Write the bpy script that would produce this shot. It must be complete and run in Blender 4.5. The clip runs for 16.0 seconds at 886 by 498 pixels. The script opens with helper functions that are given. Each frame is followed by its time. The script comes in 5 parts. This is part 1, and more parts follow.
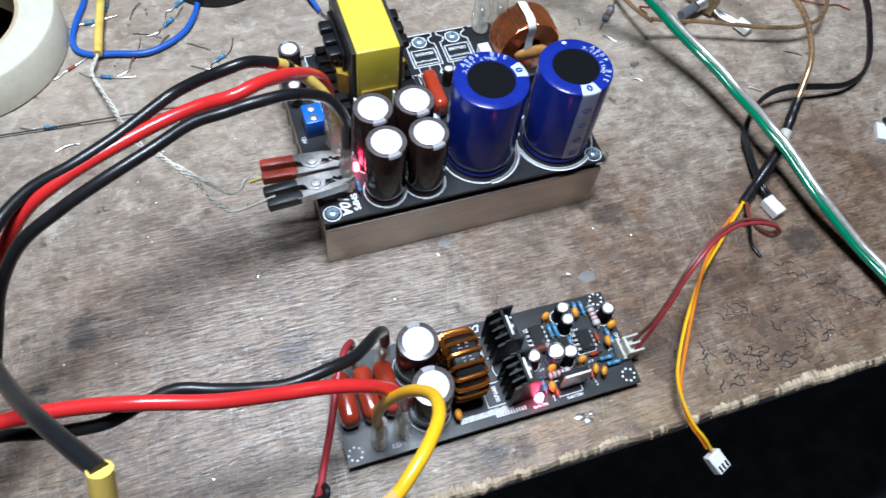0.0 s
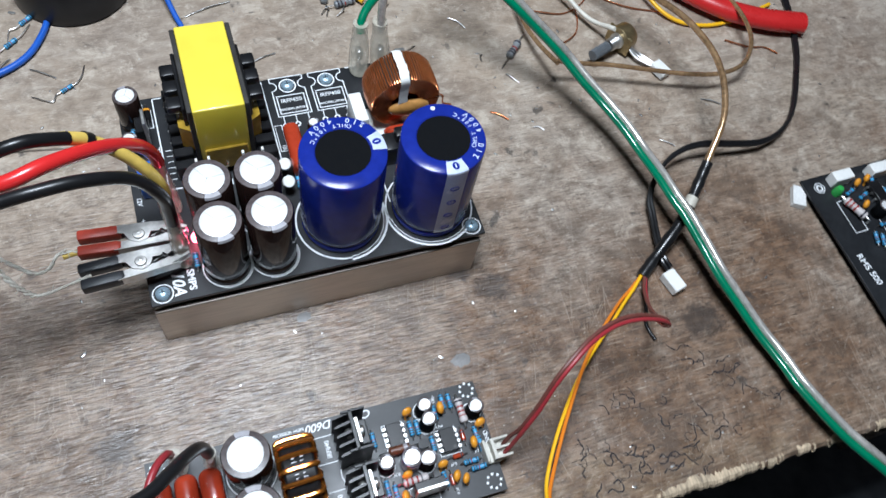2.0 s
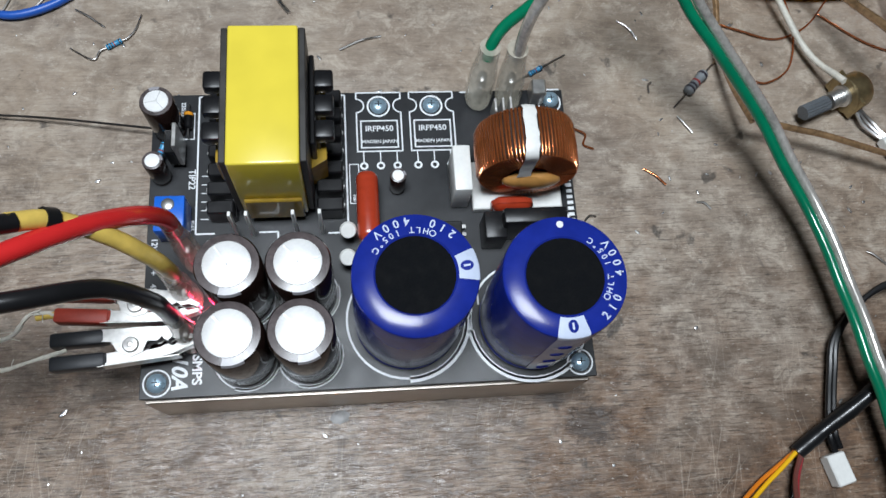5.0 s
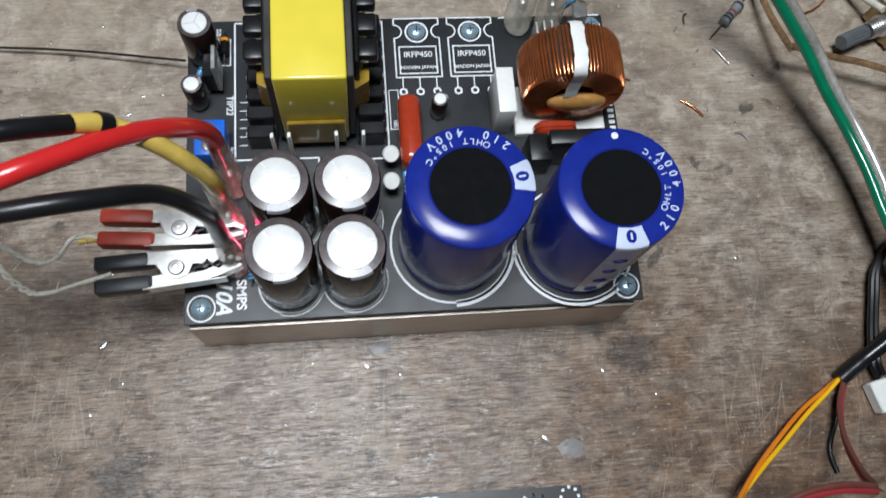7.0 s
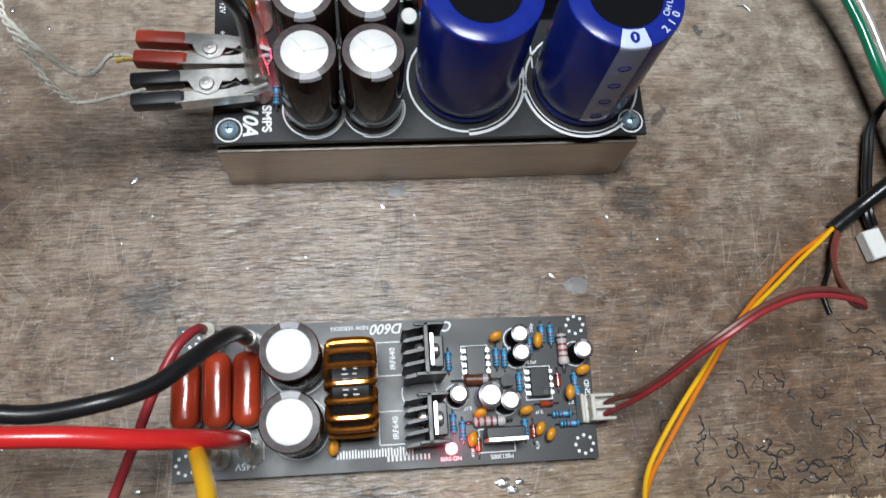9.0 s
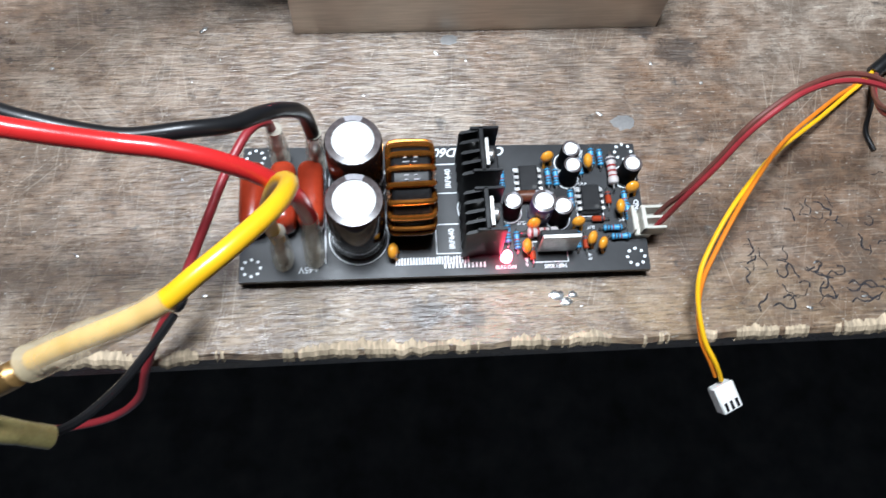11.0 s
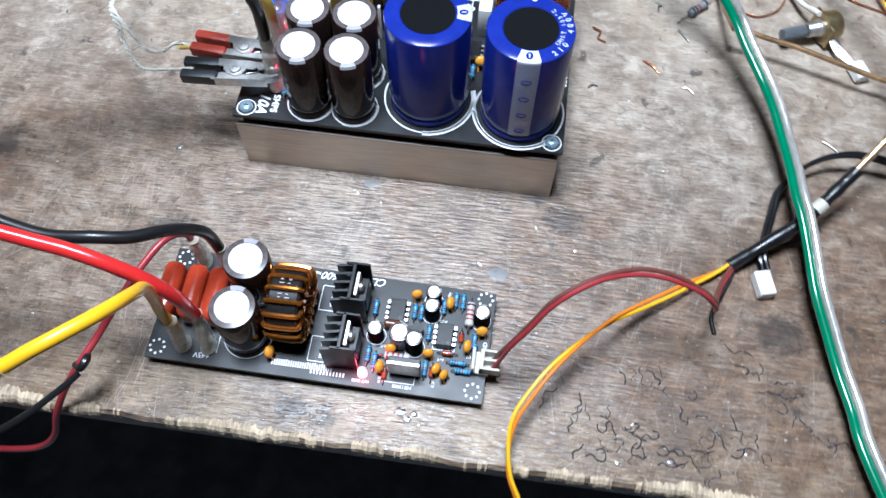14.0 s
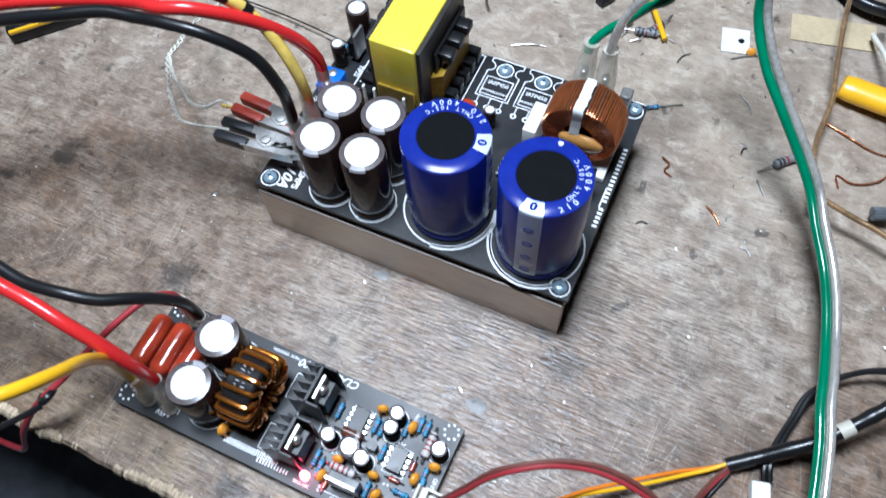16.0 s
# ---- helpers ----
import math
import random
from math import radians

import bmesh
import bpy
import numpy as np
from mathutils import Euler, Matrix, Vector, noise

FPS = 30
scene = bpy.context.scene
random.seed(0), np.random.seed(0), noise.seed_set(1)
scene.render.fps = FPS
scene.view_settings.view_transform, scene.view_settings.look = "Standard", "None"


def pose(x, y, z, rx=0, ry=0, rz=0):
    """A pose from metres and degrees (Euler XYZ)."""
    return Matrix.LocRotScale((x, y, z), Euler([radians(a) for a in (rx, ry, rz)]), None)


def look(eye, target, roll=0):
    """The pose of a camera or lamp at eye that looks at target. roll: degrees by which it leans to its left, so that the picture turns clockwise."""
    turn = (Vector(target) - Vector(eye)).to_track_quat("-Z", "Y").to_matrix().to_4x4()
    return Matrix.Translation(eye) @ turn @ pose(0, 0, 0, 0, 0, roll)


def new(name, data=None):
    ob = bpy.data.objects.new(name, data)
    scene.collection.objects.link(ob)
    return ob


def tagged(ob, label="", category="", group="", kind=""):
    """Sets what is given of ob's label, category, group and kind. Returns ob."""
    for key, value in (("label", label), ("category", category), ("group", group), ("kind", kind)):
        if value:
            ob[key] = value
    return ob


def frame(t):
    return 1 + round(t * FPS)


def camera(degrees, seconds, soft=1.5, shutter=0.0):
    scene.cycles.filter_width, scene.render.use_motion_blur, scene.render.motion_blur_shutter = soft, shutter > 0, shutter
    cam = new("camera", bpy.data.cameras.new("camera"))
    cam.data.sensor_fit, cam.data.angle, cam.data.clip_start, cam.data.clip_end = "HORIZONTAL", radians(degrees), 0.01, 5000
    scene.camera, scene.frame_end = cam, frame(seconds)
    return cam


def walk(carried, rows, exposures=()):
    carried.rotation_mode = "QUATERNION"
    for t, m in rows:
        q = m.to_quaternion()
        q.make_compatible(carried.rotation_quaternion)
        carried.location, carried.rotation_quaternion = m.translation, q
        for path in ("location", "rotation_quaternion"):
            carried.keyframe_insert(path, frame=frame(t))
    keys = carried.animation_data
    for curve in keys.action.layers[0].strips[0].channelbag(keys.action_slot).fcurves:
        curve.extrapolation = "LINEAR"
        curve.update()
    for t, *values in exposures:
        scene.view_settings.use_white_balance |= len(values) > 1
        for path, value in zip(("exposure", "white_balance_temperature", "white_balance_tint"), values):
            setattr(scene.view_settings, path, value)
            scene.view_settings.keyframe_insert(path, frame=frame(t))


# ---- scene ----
cam = camera(58.5, 16.0, shutter=0.4)
PATH = [
    (0, (-0.037, -0.193, 0.336), (0.414, 0.728, -1.381), 8.9),
    (0.5, (-0.022, -0.192, 0.338), (0.474, 0.692, -1.386), 11.3),
    (1, (-0.006, -0.181, 0.337), (0.517, 0.679, -1.392), 12.9),
    (1.5, (0.012, -0.165, 0.332), (0.535, 0.677, -1.405), 13.7),
    (2, (0.028, -0.147, 0.329), (0.54, 0.678, -1.42), 15.7),
    (2.5, (0.041, -0.126, 0.322), (0.479, 0.713, -1.44), 16.5),
    (3, (0.057, -0.106, 0.31), (0.403, 0.74, -1.469), 14.9),
    (3.5, (0.074, -0.086, 0.297), (0.34, 0.751, -1.5), 13.1),
    (4, (0.068, -0.052, 0.284), (0.285, 0.689, -1.561), 13.3),
    (4.2, (0.066, -0.045, 0.284), (0.283, 0.657, -1.576), 14.3),
    (6.3, (0.056, -0.038, 0.267), (0.253, 0.536, -1.638), 15.4),
    (6.5, (0.054, -0.041, 0.268), (0.258, 0.528, -1.639), 16.1),
    (7, (0.047, -0.054, 0.269), (0.26, 0.505, -1.64), 17.2),
    (7.5, (0.043, -0.071, 0.267), (0.254, 0.488, -1.642), 17.3),
    (8, (0.041, -0.083, 0.27), (0.251, 0.476, -1.638), 17.4),
    (8.5, (0.04, -0.097, 0.268), (0.248, 0.458, -1.642), 17.4),
    (9, (0.041, -0.109, 0.267), (0.238, 0.444, -1.645), 16.6),
    (9.5, (0.047, -0.123, 0.259), (0.225, 0.427, -1.655), 15.1),
    (10, (0.046, -0.149, 0.248), (0.186, 0.444, -1.658), 11.0),
    (10.2, (0.047, -0.16, 0.244), (0.174, 0.481, -1.647), 9.1),
    (12.3, (-0.01, -0.227, 0.308), (0.131, 0.584, -1.514), 5.4),
    (12.5, (0.007, -0.232, 0.319), (0.136, 0.628, -1.483), 4.3),
    (13, (0.042, -0.226, 0.316), (0.187, 0.672, -1.465), 5.8),
    (13.5, (0.078, -0.217, 0.316), (0.141, 0.681, -1.47), 5.0),
    (14, (0.109, -0.195, 0.306), (-0.002, 0.716, -1.471), 1.0),
    (14.5, (0.141, -0.188, 0.304), (-0.185, 0.679, -1.469), -2.6),
    (15, (0.167, -0.176, 0.299), (-0.25, 0.653, -1.472), -4.0),
    (15.5, (0.164, -0.153, 0.307), (-0.284, 0.662, -1.464), -4.9),
    (16, (0.152, -0.132, 0.314), (-0.294, 0.687, -1.456), -4.8),
]
EXPOSURES = [(0.0, 0.58, 5600, 10), (1.5, 0.50, 5700, 10), (2.5, 0.1, 5900, 10), (3.5, -0.07, 6050, 10), (4.2, -0.12, 6050, 10), (7.0, -0.10, 6150, 10), (9.0, 0.06, 6250, 10), (10.2, 0.3, 6200, 10), (12.3, 1.32, 5450, 10), (12.8, 1.16, 5450, 10), (13.5, 0.96, 5500, 10), (14.5, 0.84, 5500, 10), (15.5, 0.74, 5500, 10), (16.0, 0.60, 5500, 10)]
walk(cam, [(t, look(eye, target, roll)) for t, eye, target, roll in PATH], EXPOSURES)

# ---- light: one broad white lamp over the bench, an added dim room round it ----
world = bpy.data.worlds.new("workshop_air")
scene.world = world
world.use_nodes = True
world.node_tree.nodes["Background"].inputs[0].default_value = (0.60, 0.68, 0.80, 1)
world.node_tree.nodes["Background"].inputs[1].default_value = 0.25
lamp_data = bpy.data.lights.new("bench_lamp", "AREA")
lamp_data.shape, lamp_data.size, lamp_data.size_y = "RECTANGLE", 0.28, 0.22
lamp_data.energy, lamp_data.color = 10.6, (0.95, 0.99, 1.0)
bench_lamp = new("bench_lamp", lamp_data)
bench_lamp.matrix_world = look((0.0, 0.01, 0.92), (0.0, 0.03, 0.0))

# ---- materials ----
MATS = {}


def nodes_of(m):
    return m.node_tree.nodes, m.node_tree.links


def mat(name, col, rough=0.5, metal=0.0, vary=0.12, scale=900.0, bump=0.0, coat=0.0, trans=0.0, alpha=1.0, emit=None, spec=0.5, aniso=None):
    """A procedural surface: base colour with fine and coarse mottling, uneven gloss and fine relief."""
    if name in MATS:
        return MATS[name]
    m = bpy.data.materials.new(name)
    m.use_nodes = True
    n, l = nodes_of(m)
    p = n["Principled BSDF"]
    co = n.new("ShaderNodeTexCoord")
    mp = n.new("ShaderNodeMapping")
    if aniso:
        mp.inputs["Scale"].default_value = aniso
    l.new(co.outputs["Object"], mp.inputs["Vector"])
    fine, big = n.new("ShaderNodeTexNoise"), n.new("ShaderNodeTexNoise")
    fine.inputs["Scale"].default_value, fine.inputs["Detail"].default_value = scale, 6
    big.inputs["Scale"].default_value, big.inputs["Detail"].default_value = scale * 0.13, 4
    add = n.new("ShaderNodeMath")
    add.operation = "ADD"
    for t in (fine, big):
        l.new(mp.outputs[0], t.inputs["Vector"])
    l.new(fine.outputs["Fac"], add.inputs[0])
    l.new(big.outputs["Fac"], add.inputs[1])
    rr = n.new("ShaderNodeMapRange")
    rr.inputs["From Min"].default_value, rr.inputs["From Max"].default_value = 0.7, 1.3
    rr.inputs["To Min"].default_value, rr.inputs["To Max"].default_value = 1 - vary, 1 + vary
    l.new(add.outputs[0], rr.inputs["Value"])
    mul = n.new("ShaderNodeMix")
    mul.data_type, mul.blend_type = "RGBA", "MULTIPLY"
    mul.inputs["Factor"].default_value = 1
    mul.inputs["A"].default_value = (*col, 1)
    l.new(rr.outputs[0], mul.inputs["B"])
    l.new(mul.outputs["Result"], p.inputs["Base Color"])
    gl = n.new("ShaderNodeMapRange")
    gl.inputs["From Min"].default_value, gl.inputs["From Max"].default_value = 0.3, 0.7
    gl.inputs["To Min"].default_value, gl.inputs["To Max"].default_value = max(0.02, rough * 0.8), min(1, rough * 1.2)
    l.new(big.outputs["Fac"], gl.inputs["Value"])
    l.new(gl.outputs[0], p.inputs["Roughness"])
    p.inputs["Metallic"].default_value = metal
    p.inputs["Specular IOR Level"].default_value = spec
    p.inputs["Coat Weight"].default_value = coat
    p.inputs["Coat Roughness"].default_value = 0.08
    p.inputs["Transmission Weight"].default_value = trans
    p.inputs["Alpha"].default_value = alpha
    if emit:
        p.inputs["Emission Color"].default_value, p.inputs["Emission Strength"].default_value = (*emit[0], 1), emit[1]
    if bump:
        b = n.new("ShaderNodeBump")
        b.inputs["Strength"].default_value, b.inputs["Distance"].default_value = bump, 0.0003
        l.new(fine.outputs["Fac"], b.inputs["Height"])
        l.new(b.outputs[0], p.inputs["Normal"])
    MATS[name] = m
    return m


def worn_wood():
    """Old plywood bench top: grain along x, grime blotches, dark spots, pale scuffs and scratches."""
    m = bpy.data.materials.new("worn_plywood")
    m.use_nodes = True
    n, l = nodes_of(m)
    p = n["Principled BSDF"]
    co = n.new("ShaderNodeTexCoord")

    def noise_at(scale, detail, stretch=(1, 1, 1), rough=0.55, turn=0.0, dist=0.0):
        mp, t = n.new("ShaderNodeMapping"), n.new("ShaderNodeTexNoise")
        mp.vector_type = "TEXTURE"
        mp.inputs["Scale"].default_value, mp.inputs["Rotation"].default_value = tuple(1 / q for q in stretch), (0, 0, turn)
        l.new(co.outputs["Object"], mp.inputs["Vector"])
        l.new(mp.outputs[0], t.inputs["Vector"])
        t.inputs["Scale"].default_value, t.inputs["Detail"].default_value = scale, detail
        t.inputs["Roughness"].default_value, t.inputs["Distortion"].default_value = rough, dist
        return t.outputs["Fac"]

    def ramp(src, lo, hi, a, b):
        r = n.new("ShaderNodeMapRange")
        r.inputs["From Min"].default_value, r.inputs["From Max"].default_value = lo, hi
        r.inputs["To Min"].default_value, r.inputs["To Max"].default_value = a, b
        l.new(src, r.inputs["Value"])
        return r.outputs[0]

    def mix(fac, a, b, kind="MIX"):
        x = n.new("ShaderNodeMix")
        x.data_type, x.blend_type = "RGBA", kind
        for key, v in (("Factor", fac), ("A", a), ("B", b)):
            if isinstance(v, tuple):
                x.inputs[key].default_value = (*v, 1)
            elif isinstance(v, (int, float)):
                x.inputs[key].default_value = v
            else:
                l.new(v, x.inputs[key])
        return x.outputs["Result"]

    def place_mask(x, y, rx, ry, wobble):
        """A grime patch round a spot of the bench, with a ragged rim."""
        mp, le, ad = n.new("ShaderNodeMapping"), n.new("ShaderNodeVectorMath"), n.new("ShaderNodeMath")
        mp.vector_type = "TEXTURE"
        mp.inputs["Location"].default_value, mp.inputs["Scale"].default_value = (x, y, 0), (rx, ry, 1)
        l.new(co.outputs["Object"], mp.inputs["Vector"])
        le.operation = "LENGTH"
        l.new(mp.outputs[0], le.inputs[0])
        ad.operation = "ADD"
        l.new(le.outputs["Value"], ad.inputs[0])
        l.new(wobble, ad.inputs[1])
        return ad.outputs[0]

    warm = noise_at(8, 6, rough=0.65, dist=0.5)
    cloud = noise_at(15, 9, rough=0.68, dist=0.5)
    blotch = noise_at(34, 9, (0.85, 1.2, 1), 0.72, dist=0.5)
    mottle = noise_at(130, 8, (0.75, 1.25, 1), 0.78, dist=0.3)
    fibre = noise_at(520, 6, (0.16, 2.0, 1), 0.66, dist=0.25)
    dash = noise_at(900, 4, (0.14, 1.5, 1), 0.60)
    ridge = noise_at(520, 3, (0.22, 1.25, 1), 0.55, dist=0.3)
    pale = noise_at(70, 10, (1, 1.2, 1), 0.84, dist=0.5)
    pit = noise_at(640, 3, (0.7, 1.4, 1), 0.6)
    spots = noise_at(82, 4, rough=0.55, dist=0.3)
    rust = noise_at(21, 8, rough=0.70, dist=0.4)
    # the front half is worn down to the fibres, the back keeps a greyish film of dust
    xyz = n.new("ShaderNodeSeparateXYZ")
    l.new(co.outputs["Object"], xyz.inputs[0])
    sway = n.new("ShaderNodeMath")
    sway.operation = "MULTIPLY_ADD"
    l.new(cloud, sway.inputs[0])
    sway.inputs[1].default_value = 0.16
    l.new(xyz.outputs["Y"], sway.inputs[2])
    front = ramp(sway.outputs[0], 0.20, 0.06, 0.22, 1.0)

    def times(a, b):
        q = n.new("ShaderNodeMath")
        q.operation = "MULTIPLY"
        l.new(a, q.inputs[0])
        l.new(b, q.inputs[1])
        return q.outputs[0]

    c = mix(ramp(warm, 0.40, 0.60, 0, 1), WOOD_A, WOOD_B)
    c = mix(ramp(cloud, 0.48, 0.64, 0, 0.48), c, (0.185, 0.145, 0.112))
    c = mix(ramp(cloud, 0.47, 0.36, 0, 0.55), c, (0.455, 0.400, 0.340))
    c = mix(times(ramp(rust, 0.50, 0.62, 0, 0.65), front), c, (0.180, 0.098, 0.056))
    half = ramp(sway.outputs[0], 0.20, 0.06, 0.45, 1.0)
    c = mix(times(ramp(mottle, 0.49, 0.60, 0, 0.78), half), c, (0.125, 0.090, 0.066))
    c = mix(ramp(mottle, 0.48, 0.36, 0, 0.40), c, (0.480, 0.420, 0.350))
    c = mix(ramp(pale, 0.51, 0.60, 0, 0.70), c, (0.520, 0.450, 0.368))
    dirt = mix(ramp(blotch, 0.36, 0.56, 0.58, 0.96), c, mix(ramp(mottle, 0.42, 0.58, 0, 1), (0.185, 0.105, 0.060), (0.085, 0.048, 0.030)))
    c = mix(ramp(place_mask(0.215, -0.078, 0.165, 0.10, ramp(warm, 0.2, 0.8, -0.7, 0.7)), 0.6, 1.25, 1.0, 0.0), c, dirt)
    c = mix(ramp(place_mask(-0.085, -0.06, 0.135, 0.11, ramp(cloud, 0.2, 0.8, -0.8, 0.8)), 0.5, 1.4, 0.75, 0.0), c, dirt)
    c = mix(ramp(place_mask(0.03, -0.122, 0.24, 0.02, ramp(cloud, 0.2, 0.8, -0.8, 0.8)), 0.4, 1.3, 0.6, 0.0), c, mix(ramp(blotch, 0.40, 0.55, 0, 1), (0.36, 0.26, 0.15), (0.13, 0.085, 0.05)))
    c = mix(times(ramp(fibre, 0.50, 0.64, 0, 0.55), front), c, (0.120, 0.088, 0.064))
    c = mix(times(ramp(fibre, 0.45, 0.33, 0, 0.36), front), c, (0.500, 0.420, 0.325))
    c = mix(times(ramp(dash, 0.56, 0.63, 0, 0.80), front), c, (0.055, 0.040, 0.030))
    c = mix(times(ramp(blotch, 0.53, 0.61, 0, 0.64), half), c, (0.095, 0.068, 0.050))
    c = mix(ramp(spots, 0.655, 0.71, 0, 0.75), c, (0.045, 0.039, 0.035))
    c = mix(ramp(pit, 0.65, 0.70, 0, 0.55), c, (0.58, 0.54, 0.48))
    for turn, lo in ((1.25, 0.63), (1.75, 0.64), (0.75, 0.65), (2.3, 0.66), (1.5, 0.64), (0.1, 0.67)):
        c = mix(times(ramp(noise_at(210, 3, (0.10, 7.5, 1), 0.5, turn), lo, lo + 0.03, 0, 0.24), times(front, ramp(rust, 0.42, 0.56, 1.0, 0.25))), c, (0.62, 0.54, 0.44))
    for x, y, rad in ((0.141, -0.017, 0.0075), (-0.031, -0.047, 0.009), (0.039, -0.116, 0.006), (0.056, -0.119, 0.005), (0.232, -0.058, 0.010), (0.128, -0.006, 0.004), (-0.12, -0.012, 0.008)):
        c = mix(ramp(place_mask(x, y, rad * 1.2, rad, ramp(pale, 0.3, 0.7, -0.9, 0.9)), 0.55, 1.15, 0.72, 0.0), c, (0.040, 0.034, 0.031))
    l.new(c, p.inputs["Base Color"])
    gloss = n.new("ShaderNodeMath")
    gloss.operation = "MULTIPLY_ADD"
    l.new(front, gloss.inputs[0])
    gloss.inputs[1].default_value = -0.14
    l.new(ramp(pale, 0.42, 0.62, 0.40, 0.62), gloss.inputs[2])
    l.new(gloss.outputs[0], p.inputs["Roughness"])
    p.inputs["Specular IOR Level"].default_value = 0.5
    b = n.new("ShaderNodeBump")
    b.inputs["Strength"].default_value, b.inputs["Distance"].default_value = 0.8, 0.00016
    l.new(times(fibre, front), b.inputs["Height"])
    b2 = n.new("ShaderNodeBump")
    b2.inputs["Strength"].default_value, b2.inputs["Distance"].default_value = 0.9, 0.00075
    l.new(times(ridge, front), b2.inputs["Height"])
    l.new(b2.outputs[0], b.inputs["Normal"])
    l.new(b.outputs[0], p.inputs["Normal"])
    return m


WOOD_A, WOOD_B = (0.372, 0.300, 0.230), (0.300, 0.248, 0.202)
WOOD = worn_wood()
RAW = mat("raw_splintered_wood", (0.42, 0.33, 0.225), 0.8, vary=0.65, scale=600, bump=0.8, aniso=(1.4, 0.3, 0.3))
PCB = mat("black_solder_mask", (0.013, 0.014, 0.016), 0.40, spec=0.42, vary=0.25, scale=400, bump=0.03)
PCB_EDGE = mat("board_core", (0.16, 0.13, 0.07), 0.7)
SILK = mat("white_print", (0.74, 0.76, 0.78), 0.55, vary=0.08)
ALU = mat("brushed_aluminium", (0.50, 0.45, 0.40), 0.42, 1.0, 0.16, 700, 0.18, aniso=(0.12, 1, 1.6))
STEEL = mat("bright_steel", (0.58, 0.57, 0.55), 0.38, 0.9, 0.22, 500, 0.1)
TIN = mat("tinned_wire", (0.55, 0.54, 0.53), 0.34, 1.0, 0.12)
ZINC = mat("blue_zinc_screw", (0.40, 0.55, 0.66), 0.3, 0.6, 0.15, 1500, 0.1)
BLUE = mat("blue_cap_sleeve", (0.012, 0.024, 0.230), 0.22, vary=0.16, scale=220, bump=0.03, spec=0.26)
# stripe print on a cap's side, shade put into its colour
STRIPE = mat("shaded_blue_print", (0.24, 0.28, 0.42), 0.25, vary=0.1, coat=0.4)
PALE = mat("pale_sleeve_print", (0.52, 0.58, 0.72), 0.3, vary=0.06, coat=0.3)
DISC = mat("black_rubber_disc", (0.0045, 0.005, 0.006), 0.8, vary=0.3, scale=2500, bump=0.1, spec=0.06)
BROWN = mat("dark_brown_sleeve", (0.022, 0.012, 0.010), 0.10, vary=0.1, scale=300, spec=0.22)
# shrunk sleeve's top rim: light falling on it is put into this greyer colour
RIM = mat("lit_sleeve_rim", (0.085, 0.070, 0.070), 0.25, vary=0.4, scale=500)
RIMMARK = mat("grey_sleeve_print", (0.32, 0.31, 0.33), 0.35)
CAN = mat("aluminium_can_top", (0.88, 0.88, 0.87), 0.40, 0.35, 0.05, 1200, 0.05)
TAPE = mat("yellow_polyester_tape", (0.74, 0.60, 0.060), 0.20, vary=0.07, scale=90, bump=0.06, coat=0.5)
AMBER = mat("amber_tape_winding", (0.33, 0.21, 0.025), 0.22, vary=0.25, scale=250, coat=0.4)
FERRITE = mat("dark_ferrite", (0.030, 0.028, 0.026), 0.45, vary=0.2, scale=1200, bump=0.1)
BLACKP = mat("black_moulded_plastic", (0.009, 0.009, 0.010), 0.34, vary=0.25, scale=900, bump=0.05, spec=0.32)
COPPER = mat("enamelled_copper", (0.50, 0.155, 0.050), 0.20, 0.75, 0.22, 600, coat=0.5)
GOLDCU = mat("amber_enamel_copper", (0.80, 0.285, 0.045), 0.15, 0.9, 0.2, 600, coat=0.6)
WHITEP = mat("white_plastic", (0.76, 0.76, 0.73), 0.4, vary=0.05)
GLUE = mat("brown_potting_lump", (0.40, 0.20, 0.055), 0.35, vary=0.25, scale=400, bump=0.2, coat=0.3)
FILM = mat("red_brown_epoxy", (0.36, 0.040, 0.015), 0.2, vary=0.12, scale=350, coat=0.6)
TANT = mat("orange_epoxy_drop", (0.72, 0.30, 0.025), 0.26, vary=0.12, scale=900, coat=0.3)
RESB = mat("sky_blue_resistor", (0.055, 0.29, 0.52), 0.35, vary=0.12, scale=1500)
BAND = mat("dark_colour_band", (0.030, 0.025, 0.035), 0.4)
BANDR = mat("red_colour_band", (0.25, 0.022, 0.018), 0.4)
RESG = mat("pinkish_grey_resistor", (0.48, 0.44, 0.43), 0.45, vary=0.12, scale=1200)
RESD = mat("grey_resistor", (0.20, 0.215, 0.225), 0.45, vary=0.15, scale=1200)
GLASSR = mat("red_glass_diode", (0.33, 0.045, 0.015), 0.15, coat=0.5)
TERM = mat("blue_terminal", (0.018, 0.13, 0.60), 0.35)
REDW = mat("red_cable", (0.56, 0.022, 0.022), 0.26, vary=0.07, scale=160, coat=0.15)
BLKW = mat("black_cable", (0.010, 0.010, 0.011), 0.33, vary=0.25, scale=160, coat=0.08, spec=0.35)
YELW = mat("yellow_cable", (0.82, 0.45, 0.008), 0.3, vary=0.08, scale=160)
SLEEVEY = mat("aged_yellow_sleeve", (0.72, 0.51, 0.11), 0.35, vary=0.22, scale=220, bump=0.06)
THINR = mat("thin_dark_red_wire", (0.30, 0.028, 0.035), 0.38, vary=0.12, scale=300)
BRNW = mat("thin_brown_wire", (0.14, 0.045, 0.035), 0.4, vary=0.15, scale=300)
ORNW = mat("thin_orange_wire", (0.70, 0.20, 0.012), 0.36, vary=0.1, scale=300)
BLUW = mat("blue_wire", (0.020, 0.10, 0.46), 0.35, vary=0.1, scale=300)
GRNW = mat("green_cable", (0.006, 0.165, 0.080), 0.20, vary=0.14, scale=160, coat=0.5)
